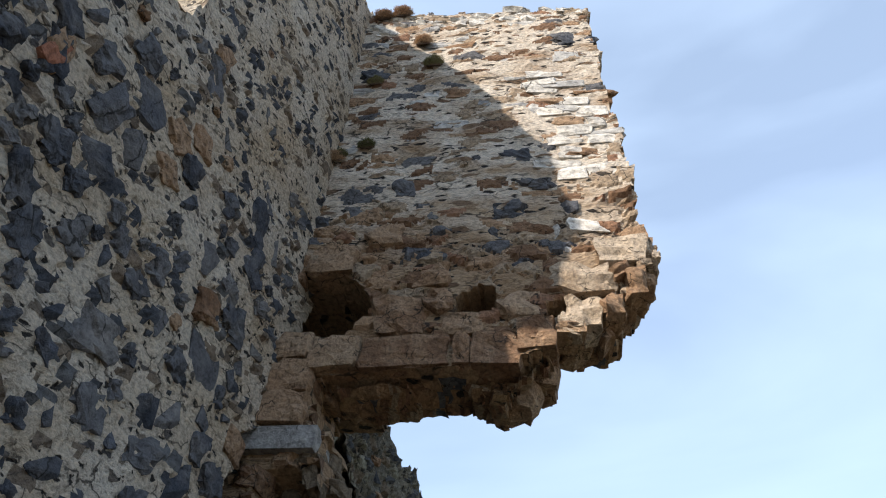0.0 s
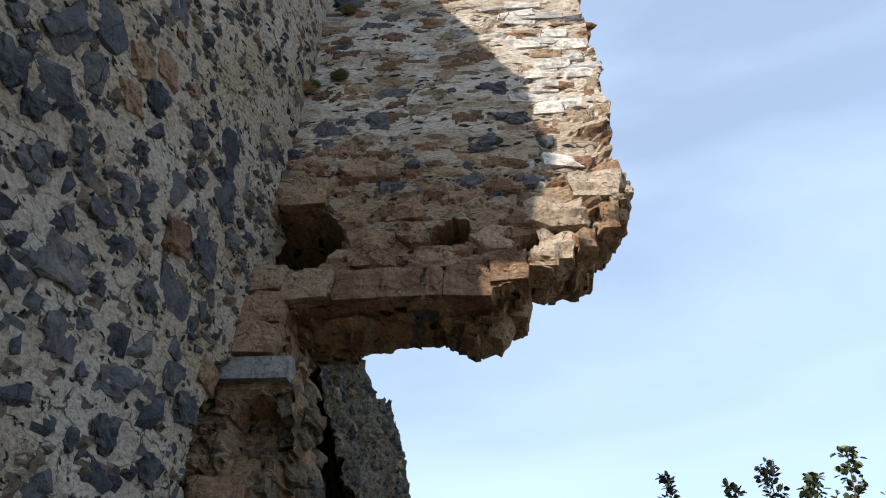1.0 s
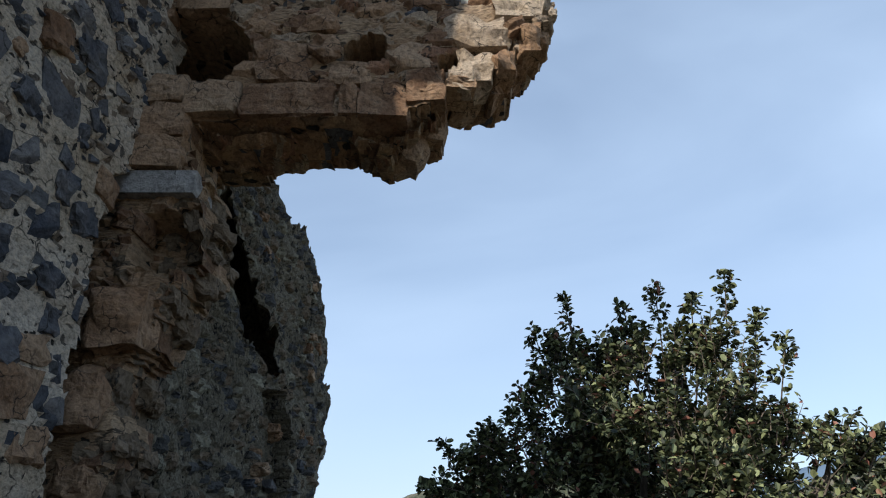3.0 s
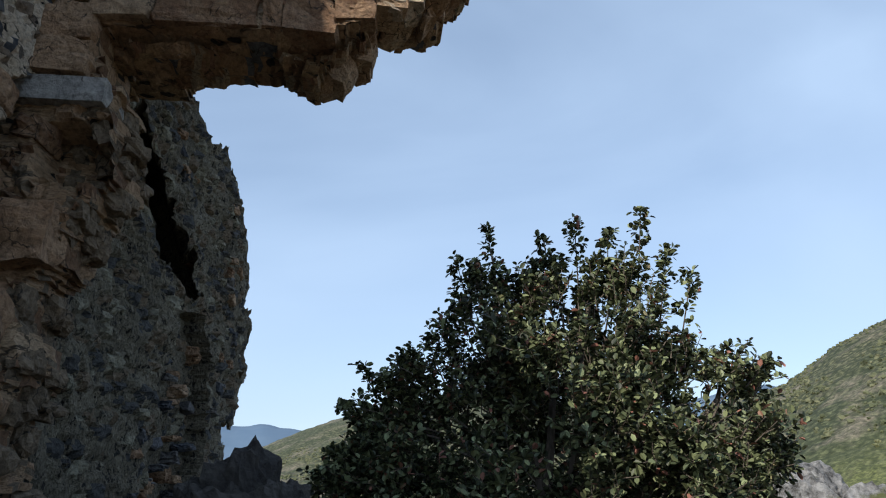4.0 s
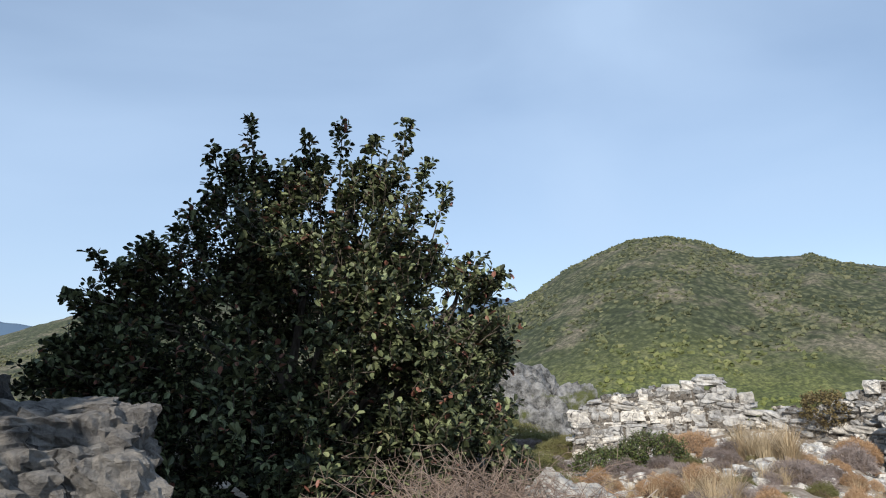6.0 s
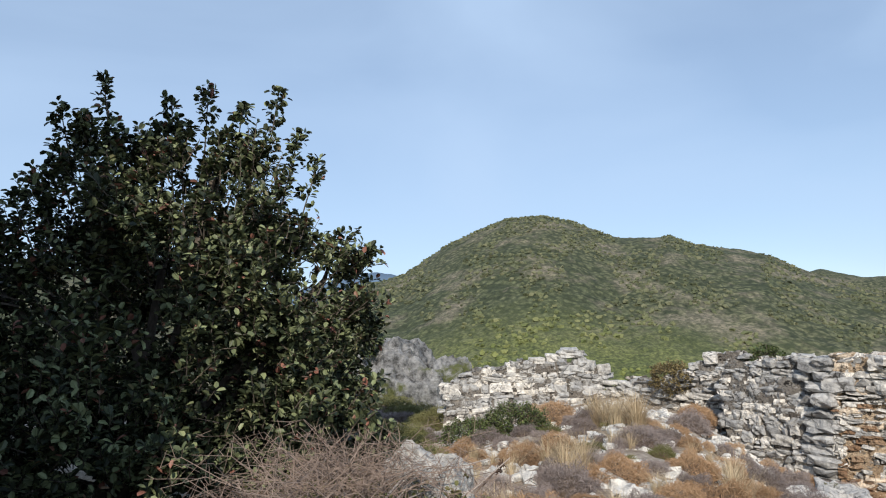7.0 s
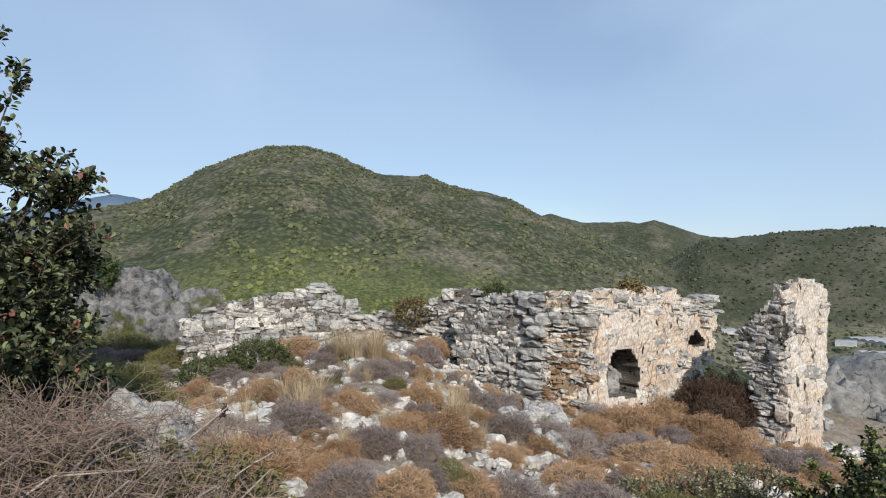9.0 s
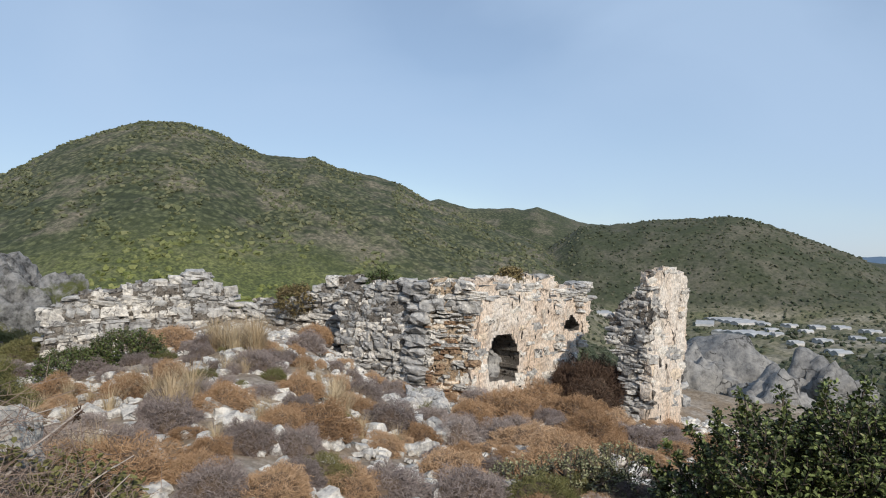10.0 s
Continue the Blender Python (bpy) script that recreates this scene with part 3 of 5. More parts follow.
def rear_wall():
    poly = [(-1.5, -0.5), (-1.5, 8), (1.5, 7.6), (2.7, 7.0), (3.07, 6.77), (3.44, 6.41), (4.16, 6.31), (5.23, 6.19), (5.77, 5.65), (6.07, 4.86), (6.05, 4.16), (6.48, 4.09), (6.4, 3.39), (6.0, 3.0), (6.04, 2.42), (5.53, 2.27), (5.71, 1.63), (5.8, -1.0)]
    crack = [(1.47, 5.56), (1.54, 5.44), (1.71, 5.02), (2.13, 4.54), (2.68, 4.19), (3.1, 3.95), (3.43, 3.68), (4.39, 3.93), (3.93, 4.19), (3.42, 4.5), (2.8, 4.85), (2.34, 5.29), (1.98, 5.64), (1.88, 5.74)]

    def lip(s, z):
        edge = float(np.interp(z, [-1, 1.8, 3.2, 3.68, 3.95, 4.19, 4.54, 5.02, 5.44, 5.56], [3.3, 3.3, 3.3, 3.43, 3.1, 2.68, 2.13, 1.71, 1.54, 1.47]))
        return -0.09 * float(ease((s - edge + 1.3) / 1.1)) if s < edge else 0.0
    shaft = [(3.4, 3.5), (4.4, 3.7), (4.8, 3.0), (5.0, 2.0), (4.7, 1.3), (4.7, -1), (3.3, -1), (3.3, 1.9), (3.15, 2.7)]
    ob = link("wall_rear", slab(poly, 0.3, 0.045, 0.12, 0.16, 3, [(crack, None), (shaft, 0.30)], lip, masonry(0.24, 0.15, 0.09, 0.04, 0.5, 15, 3), 3.0), CORE_SHADE_MATS)
    ob.matrix_world = wall_frame(-2.05, 5.9, 17.0)
    # a box added behind the crack, closed all round, to block light and keep it dark
    bm = bmesh.new()
    bmesh.ops.create_cube(bm, size=1.0, matrix=Matrix.Translation((2.7, 1.45, 3.4)) @ Matrix.Diagonal((6.2, 2.0, 6.0, 1)))
    bmesh.ops.delete(bm, geom=[f for f in bm.faces if f.normal.y < -0.9], context="FACES_ONLY")
    core = link("core", bm, M_CORE_SHADE, ob)
    core.modifiers.new("thickness", "SOLIDIFY").thickness = 0.12
    return tagged(ob, "dark grey rubble wall with a deep crack and broken edge", "wall", kind="structure")


wall_rear = rear_wall()

# ---- the ruin ----
def ground_z(x, y):
    return float(ground_height(np.array(math.degrees(math.atan2(x, y))), np.array(math.hypot(x, y))))


def between(a, b):
    """The wall frame from plan point a to b, and its length."""
    (x, y), (u, v) = a, b
    return wall_frame(x, y, math.degrees(math.atan2(u - x, v - y))), math.hypot(u - x, v - y)


def ruin_wall(name, a, b, outline, thick, label, seed, holes=()):
    m, size = between(a, b)
    mortared = seed in (14, 16)
    # mortared walls: recesses get the dark earth colour in place of shade
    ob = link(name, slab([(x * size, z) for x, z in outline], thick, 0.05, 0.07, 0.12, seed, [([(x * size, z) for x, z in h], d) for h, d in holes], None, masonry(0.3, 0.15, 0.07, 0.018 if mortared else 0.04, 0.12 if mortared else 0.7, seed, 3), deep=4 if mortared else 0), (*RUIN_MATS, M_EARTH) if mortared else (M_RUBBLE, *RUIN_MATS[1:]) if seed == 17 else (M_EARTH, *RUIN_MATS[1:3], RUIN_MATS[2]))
    ob.matrix_world = m
    return tagged(ob, label, "wall", kind="structure")


P_A0, P_A1, P_A2 = polar(46.22, 16.27), polar(59.33, 16.66), polar(68.21, 15.42)
P_B0, P_B1, P_K, P_B2 = polar(68.16, 14.82), polar(75.65, 13.46), polar(79.24, 13.22), polar(88.86, 15.71)
P_C0, P_C1, P_C2 = polar(90.4, 13.46), polar(93.44, 13.12), polar(96.29, 14.12)
TOP_A, TOP_A2, TOP_B, TOP_K, TOP_D = [(-0.0, 0.4), (0.037, 0.57), (0.172, 0.86), (0.341, 0.94), (0.55, 1.11), (0.698, 1.2), (0.712, 1.31), (0.886, 1.3), (0.907, 0.94), (1.069, 0.85), (1.103, 0.68)], [(0.187, 0.7), (0.475, 0.52), (0.778, 0.96), (0.976, 1.24), (1.12, 1.29)], [(0.022, 0.89), (0.153, 1.25), (0.319, 1.05), (0.637, 1.15), (0.982, 1.2)], [(-0.046, 1.2), (0.53, 1.17), (1.025, 1.14)], [(0.009, 1.17), (0.185, 1.2), (0.407, 1.27), (0.623, 1.24), (0.698, 1.08), (0.918, 1.09), (0.987, 0.75), (0.97, 0.02), (0.825, -0.1)]
TOP_C, TOP_C2 = [(0.255, 0.03), (-0.0, 0.12), (-0.064, 0.38), (0.051, 0.55), (0.293, 0.71), (0.472, 0.88), (0.701, 1.07), (0.981, 1.14), (1.032, 1.4)], [(0.082, 1.4), (0.437, 1.46), (0.8, 1.43), (0.973, 1.24), (0.973, 0.1), (0.784, -0.84)]
NICHE = [(0.133, -0.73), (0.133, -0.27), (0.167, -0.0), (0.219, 0.12), (0.286, 0.07), (0.329, -0.12), (0.343, -0.44), (0.329, -0.8)]
ARCH = [(0.747, 0.14), (0.768, 0.28), (0.817, 0.4), (0.869, 0.24), (0.877, 0.09)]
VOIDS = ([(0.507, -0.52), (0.564, -0.41), (0.899, -0.4), (0.876, -0.52)], [(0.069, 0.5), (0.138, 0.62), (0.403, 0.6), (0.53, 0.45), (0.138, 0.4)])
ruin_a = ruin_wall("wall_ruin_a", P_A0, P_A1, [(0, -1.5), *TOP_A[:5], (0.9, 0.92), (1.0, 0.85), (1.0, -1.5)], 0.8, "low ruined wall of stacked grey limestone", 11)
ruin_a2 = ruin_wall("wall_ruin_b", P_A1, P_A2, [(0, -1.5), *TOP_A2, (1.0, -1.5)], 0.8, "tumbled low wall of grey limestone", 12)
ruin_b = ruin_wall("wall_ruin_c", P_B0, P_B1, [(0, -1.8), *TOP_B, (1.0, -1.8)], 0.5, "broken wall end of stacked grey limestone blocks", 13)
ruin_k = ruin_wall("wall_ruin_g", P_B1, P_K, [(0, -1.8), *TOP_K, (1.0, -1.8)], 0.6, "broken ochre rubble core of the ruined wall", 17, [(v, 0.4) for v in VOIDS])
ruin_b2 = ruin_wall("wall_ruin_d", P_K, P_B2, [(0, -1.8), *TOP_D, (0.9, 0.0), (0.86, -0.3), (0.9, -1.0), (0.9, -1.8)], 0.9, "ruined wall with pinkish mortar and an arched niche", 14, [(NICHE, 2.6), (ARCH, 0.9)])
pillar_l = ruin_wall("wall_ruin_e", P_C0, P_C1, [(0.2, -2), *TOP_C, (1.0, 1.4), (1.0, -2)], 0.5, "tall standing stub of a ruined stone wall", 15)
pillar_r = ruin_wall("wall_ruin_f", P_C1, P_C2, [(0, -2), (0, 1.4), *TOP_C2, (0.8, -2)], 0.2, "sunlit pink mortar face of a wall stub", 16)


# ---- tree ----
def leaf_material(name, dark, light, red):
    m, n, l, b = material(name, 0.5)
    b.inputs["Specular IOR Level"].default_value = 0.30
    r = n.new("ShaderNodeNewGeometry").outputs["Random Per Island"]
    c = ramp(n, l, r, [(0.0, dark), (0.45, tuple(0.75 * p + 0.25 * q for p, q in zip(dark, light))), (0.75, light), (0.955, tuple(1.35 * q for q in light)), (0.975, red)])
    l.new(c, b.inputs["Base Color"])
    b.inputs["Transmission Weight"].default_value = 0.0
    return m


M_LEAF = leaf_material("carob_leaf", (0.008, 0.014, 0.006), (0.165, 0.19, 0.095), (0.26, 0.12, 0.09))
M_LEAF2 = leaf_material("oak_leaf", (0.045, 0.070, 0.020), (0.095, 0.125, 0.040), (0.14, 0.13, 0.05))
mb, nb, lb, bb = material("bark", 0.95)
cb = ramp(nb, lb, noise_tex(nb, lb, coords(nb, lb, (9, 9, 2)), 3, 8, 0.7), [(0.3, (0.05, 0.04, 0.032)), (0.7, (0.16, 0.135, 0.11))])
lb.new(cb, bb.inputs["Base Color"])
M_BARK = mb


def tube(verts, faces, pts, radii, sides=5):
    base = len(verts)
    for i, (p, r) in enumerate(zip(pts, radii)):
        d = (pts[min(i + 1, len(pts) - 1)] - pts[max(i - 1, 0)]).normalized()
        u = d.orthogonal().normalized()
        w = d.cross(u)
        for s in range(sides):
            t = 2 * math.pi * s / sides
            verts.append(p + r * (math.cos(t) * u + math.sin(t) * w))
    for i in range(len(pts) - 1):
        for s in range(sides):
            q = (s + 1) % sides
            faces.append((base + i * sides + s, base + i * sides + q, base + (i + 1) * sides + q, base + (i + 1) * sides + s))


def leaflet(verts, faces, p, along, up, size, width):
    """A rounded leaflet, folded a little along its midrib."""
    side = along.cross(up).normalized()
    nrm = side.cross(along).normalized()
    b = len(verts)
    f = 0.12 * size * nrm
    verts += [p, p + 0.35 * size * along + width * side + f, p + 0.8 * size * along + 0.85 * width * side + f, p + size * along,
              p + 0.8 * size * along - 0.85 * width * side + f, p + 0.35 * size * along - width * side + f]
    faces += [(b, b + 1, b + 2, b + 3), (b, b + 3, b + 4, b + 5)]


def sprig(verts, faces, wood_v, wood_f, p, d, rng, length, leaf, pairs):
    """A shoot with leaflets set round it."""
    d = d.normalized()
    end = p + d * length
    if wood_v is not None:
        tube(wood_v, wood_f, [p, end], [0.006, 0.003], 3)
    for i in range(pairs):
        q = p.lerp(end, 0.25 + 0.75 * i / max(1, pairs - 1))
        for s in range(2):
            o = Vector((rng.gauss(0, 1), rng.gauss(0, 1), rng.gauss(0.1, 0.6)))
            o = (o - o.dot(d) * d).normalized()
            al = (o + d * rng.uniform(0.1, 0.7)).normalized()
            up = Vector((rng.gauss(0, 0.5), rng.gauss(0, 0.5), 1)).normalized()
            k = leaf * rng.uniform(0.75, 1.2)
            leaflet(verts, faces, q + al * 0.01, al, up, k, 0.31 * k)


def leafy(name, base, lobes, seed, sprigs, leaf, mat, trunk, label, category, shoots=(), clump=0):
    """A tree or bush of lobes (centre, radii): trunk, limbs to every lobe, and a crown of leafy shoots that stand off the lobes' surfaces, singly or in clumps of so many."""
    rng = random.Random(seed)
    thing = tagged(new(name), label, category)
    thing.location = base
    v, f, wv, wf, tv, tf = [], [], [], [], [], []
    for c, r in lobes:
        c = Vector(c)
        mid = Vector((0.3 * c.x + rng.uniform(-0.1, 0.1), 0.3 * c.y + rng.uniform(-0.1, 0.1), 0.45 * c.z))
        tube(wv, wf, [Vector((0, 0, 0.15 * c.z)), mid, c, c + Vector((rng.uniform(-1, 1) * r[0], rng.uniform(-1, 1) * r[1], r[2])) * 0.6], [trunk * 0.6, trunk * 0.4, trunk * 0.22, 0.008])
    tube(tv, tf, [Vector((0, 0, -0.3)), Vector((0.3 * trunk, 0.02, 3 * trunk)), Vector((-0.2 * trunk, 0.04, 6 * trunk)), Vector((0, 0, 9 * trunk))], [trunk * 1.2, trunk, trunk * 0.8, trunk * 0.5], 9)
    total = sum(r[0] * r[2] for c, r in lobes)
    for c, r in lobes:
        c = Vector(c)
        for turn in range(int(sprigs * r[0] * r[2] / total)):
            if not clump or turn % clump == 0:
                d = Vector((rng.gauss(0, 1), rng.gauss(0, 1), rng.gauss(0, 1))).normalized()
                k = 1.0 - abs(rng.gauss(0, 0.22)) + 0.10 * noise.noise(d * 2.5 + c)
                if clump:
                    k += rng.uniform(-0.12, 0.16)
            p = c + Vector((d.x * r[0], d.y * r[1], d.z * r[2])) * k
            if clump:
                p += Vector((rng.gauss(0, 0.085), rng.gauss(0, 0.085), rng.gauss(0, 0.085)))
            if p.z + base[2] < base[2] + 0.05:
                continue
            out = (Vector((d.x / r[0], d.y / r[1], d.z / r[2])).normalized() + Vector((0, 0, 0.55)) + Vector((rng.gauss(0, 0.35), rng.gauss(0, 0.35), rng.gauss(0, 0.35)))).normalized()
            sprig(v, f, wv, wf, p, out, rng, rng.uniform(2.2, 4.2) * leaf, leaf, rng.choice((5, 6, 7)))
    for x, y, z, h in shoots:
        q, heart = Vector((x, y, z)), Vector(lobes[0][0])
        p = q + Vector((0, 0, -h)) * 0.75 + (heart - q).normalized() * h * 0.6
        root = p + (heart - p).normalized() * 0.5
        tube(wv, wf, [root, p, q], [0.012, 0.009, 0.005], 4)
        for i in range(15):
            o = p.lerp(q, 0.15 + 0.85 * (i / 14) ** 0.55)
            sprig(v, f, None, None, o, Vector((rng.gauss(0, 1), rng.gauss(0, 1), 0.8)), rng, 1.5 * leaf, leaf, 5)
    from_lists("trunk", tv, tf, M_BARK, thing, smooth=True)
    tagged(from_lists("branchwork", wv, wf, M_BARK, thing), kind="stuff")
    from_lists("crown", v, f, mat, thing)
    return thing


def tree_at(az, r, z=None):
    x, y = polar(az, r)
    return (x, y, ground_z(x, y) if z is None else z)


TB = tree_at(24.0, 6.9)


def rel(az, el, r):
    """A point at azimuth, elevation and distance from the standing place, from the tree's base."""
    x, y = polar(az, r)
    return (x - TB[0] + 0.17, y - TB[1] + 0.09, 1.4 + r * math.tan(radians(el)) - TB[2])


TREE_LOBES = [(rel(25.9, 0.7, 6.9), (1.26, 1.25, 1.26)), (rel(24.2, 9.8, 7.0), (0.90, 0.90, 0.75)), (rel(16.0, 1.4, 7.1), (0.91, 0.91, 1.03)),
              (rel(10.1, 0.3, 7.2), (0.46, 0.49, 0.64)), (rel(33.9, 0.6, 6.8), (0.64, 0.66, 0.96)), (rel(30.6, 10.1, 6.8), (0.36, 0.39, 0.52)),
              (rel(18.8, 12.3, 7.1), (0.38, 0.41, 0.42)), (rel(36.6, 5.8, 6.9), (0.25, 0.28, 0.35)), (rel(12.2, 5.3, 7.2), (0.29, 0.33, 0.34)),
              (rel(27.3, 13.9, 7.0), (0.54, 0.56, 0.23)), (rel(19.8, -7.1, 6.8), (1.39, 1.37, 0.87)), (rel(32.6, -6.9, 6.6), (0.84, 0.85, 0.90)),
              (rel(32.3, 4.3, 6.5), (0.61, 0.63, 0.61)), (rel(7.1, -1.2, 7.2), (0.25, 0.28, 0.31)),
              (rel(13.5, -6.9, 6.9), (0.88, 0.89, 0.71)), (rel(7.8, -6.7, 7.0), (0.66, 0.67, 0.66)), (rel(22.5, -9.7, 6.5), (1.11, 1.10, 0.78)), (rel(36.2, -5.6, 6.6), (0.39, 0.42, 0.68))]
SHOOTS = [(*rel(a, b - 1.1, 6.9), h) for a, b, h in ((18.8, 21.6, 0.75), (16.0, 19.0, 0.6), (17.5, 18.6, 0.5), (23.9, 20.8, 0.6), (26.7, 21.9, 0.7), (29.5, 20.8, 0.65), (32.5, 22.3, 0.8), (34.2, 18.7, 0.6), (35.9, 16.6, 0.6), (22.1, 17.7, 0.4), (11.3, 11.0, 0.5), (7.8, 9.8, 0.55), (9.7, 8.9, 0.4), (6.4, 6.9, 0.45), (4.6, 1.5, 0.4), (5.8, 3.3, 0.35), (14.6, 13.9, 0.5), (13.4, 12.2, 0.4), (37.4, 10.5, 0.45), (40.5, 9.4, 0.5), (38.9, 8.8, 0.4), (39.9, 4.1, 0.3), (40.8, 1.8, 0.3), (40.7, -1.7, 0.3), (20.0, 15.9, 0.4), (28.0, 18.5, 0.4), (30.8, 17.6, 0.45), (24.9, 18.8, 0.4), (35.1, 11.3, 0.4), (13.0, 9.1, 0.4), (16.0, 16.1, 0.5), (23.1, 18.8, 0.5))]
carob = leafy("tree", TB, TREE_LOBES, 4, 7600, 0.070, M_LEAF, 0.13, "dense dark-green carob tree with some red fruiting tips", "tree", SHOOTS, 17)


# ---- stones of the castle walls ----
def stone_kit(name, mat, count, cuts, blocky, rough, seed):
    return [rock_mesh(name, seed + i, mat, cuts, blocky, rough) for i in range(count)]


SLATES = [shard_mesh("stone", 100 + i, M_SLATE) for i in range(5)] + [rock_mesh("stone", 130 + i, M_SLATE, 4, 0.45, 0.34) for i in range(8)]
BUFFS = stone_kit("stone", M_BUFF, 8, 3, 0.62, 0.24, 250)
OCHRES = stone_kit("stone", M_OCHRE, 10, 3, 0.62, 0.24, 200)
LIMES = stone_kit("stone", M_LIME, 10, 2, 0.70, 0.19, 300) + [shard_mesh("stone", 340 + i, M_LIME) for i in range(2)]
GREYS = stone_kit("stone", M_GREYROCK, 8, 2, 0.7, 0.2, 400) + [shard_mesh("stone", 440 + i, M_GREYROCK) for i in range(4)]


def set_stone(parent, meshes, rng, x, y, z, w, d, h, turn=0.0, name="stone"):
    """One stone bedded in a wall: centre in the wall's frame, width, depth and height."""
    m = pose(x, y, z, rng.uniform(-5, 5), turn, rng.uniform(-6, 6)) @ Matrix.Diagonal((w, d, h, 1))
    return mesh_part(name, rng.choice(meshes), parent, m)


rng = random.Random(21)
BED = [(-3.18, 5.02, 0.17, 0.32), (-2.71, 5.14, 0.25, 0.40), (-2.42, 5.09, 0.22, 0.29), (-2.87, 4.58, 0.22, 0.25), (-2.72, 4.01, 0.22, 0.26), (-2.46, 4.21, 0.22, 0.26), (-1.89, 5.48, 0.21, 0.25), (-1.28, 6.09, 0.2, 0.15), (-2.51, 5.52, 0.43, 0.3), (-1.97, 3.85, 0.33, 0.27), (-0.97, 4.36, 0.42, 0.46), (-0.78, 4.84, 0.32, 0.32), (-0.77, 5.44, 0.3, 0.36), (-1.0, 5.02, 0.28, 0.2), (-1.26, 4.12, 0.22, 0.18), (-1.8, 3.47, 0.28, 0.25), (-1.11, 3.8, 0.3, 0.24), (-1.38, 3.7, 0.28, 0.22), (-0.76, 3.99, 0.17, 0.17), (-1.87, 3.07, 0.3, 0.19), (-1.24, 3.45, 0.32, 0.19), (-0.79, 3.47, 0.34, 0.3)]
BED2 = [(-0.46, 3.66, 0.26, 0.24), (-2.22, 3.2, 0.13, 0.13), (-2.26, 3.56, 0.2, 0.11), (-2.15, 4.47, 0.17, 0.17), (-2.7, 5.84, 0.25, 0.28), (-2.08, 6.45, 0.21, 0.41), (-2.92, 4.21, 0.14, 0.3), (-3.13, 5.59, 0.2, 0.2), (-0.55, 5.86, 0.22, 0.29), (-1.78, 4.58, 0.2, 0.22), (-1.11, 2.95, 0.37, 0.21), (-0.94, 2.56, 0.3, 0.3), (-0.54, 2.87, 0.16, 0.19), (-1.16, 3.17, 0.21, 0.22), (-0.66, 3.12, 0.21, 0.2)]
placed = []
for s, z, w, h in BED + BED2:
    set_stone(wall_left, SLATES, rng, s, 0.045, z, w * 1.02, 0.18, h * 1.02, rng.uniform(-25, 25))
    placed.append((s, z, 0.5 * max(w, h)))
for s, z, w, h in ((-0.66, 2.66, 0.34, 0.2), (-0.72, 2.38, 0.42, 0.32), (-0.45, 2.1, 0.3, 0.25), (-3.18, 5.05, 0.16, 0.34)):
    set_stone(wall_left, OCHRES, rng, s, 0.06, z, w, 0.2, h, rng.uniform(-8, 8))
    placed.append((s, z, 0.5 * max(w, h)))
RED = plain_stone("red_stone", (0.30, 0.125, 0.075))
set_stone(wall_left, [rock_mesh("stone", 95, RED, 3, 0.6, 0.22)], random.Random(3), -3.19, 0.05, 5.01, 0.13, 0.2, 0.3, 20)
placed.append((-3.19, 5.01, 0.15))
tries = 0
while len(placed) < 286 and tries < 9000:
    tries += 1
    s, z = rng.uniform(-4.6, -0.28), rng.uniform(1.2, 9.5)
    if z > 6.4 and rng.random() < 0.72 or (z < 2.0 and rng.random() < 0.5):
        continue
    r = min(0.20, 0.045 + abs(rng.gauss(0, 0.06)))
    if z > 6.5 + max(0, (s + 2.6)) * 4 or any((s - p) ** 2 + (z - q) ** 2 < (0.95 * (r + t) + 0.015) ** 2 for p, q, t in placed):
        continue
    placed.append((s, z, r))
    kit = OCHRES if rng.random() < 0.12 else SLATES
    set_stone(wall_left, kit, rng, s, 0.03 + r * 0.12, z, 1.9 * r * rng.uniform(0.8, 1.2), 0.14 + r * 0.3, 1.9 * r * rng.uniform(0.7, 1.3), rng.uniform(-50, 50))

# tower: the courses at the broken foot, one by one
FOOT = [(0.09, 5.14, 0.43, 0.29), (0.55, 5.06, 0.43, 0.33), (1.20, 5.03, 0.82, 0.33), (1.69, 5.01, 0.15, 0.31), (1.98, 5.02, 0.43, 0.36), (2.38, 5.18, 0.33, 0.32), (0.14, 4.82, 0.43, 0.34), (0.17, 4.49, 0.4, 0.3), (1.09, 5.45, 0.49, 0.46), (1.47, 5.61, 0.3, 0.28), (2.23, 5.51, 0.42, 0.32), (1.71, 5.32, 0.42, 0.24), (2.8, 5.38, 0.34, 0.36), (2.80, 5.80, 0.66, 0.36), (1.39, 5.93, 0.37, 0.3), (3.2, 6.12, 0.5, 0.36), (2.66, 5.2, 0.26, 0.10), (0.33, 6.22, 0.56, 0.4), (0.85, 6.55, 0.43, 0.3)]
BLOCKS = [rock_mesh("stone", 270 + i, M_OCHRE, 4, 0.86, 0.13) for i in range(6)]
for s, z, w, h in FOOT:
    set_stone(wall_tower, BUFFS if s > 2.7 else BLOCKS if z < 5.3 else OCHRES, rng, s, 0.10, z, w * 1.0, 0.36, h * 1.02, rng.uniform(-3, 3))
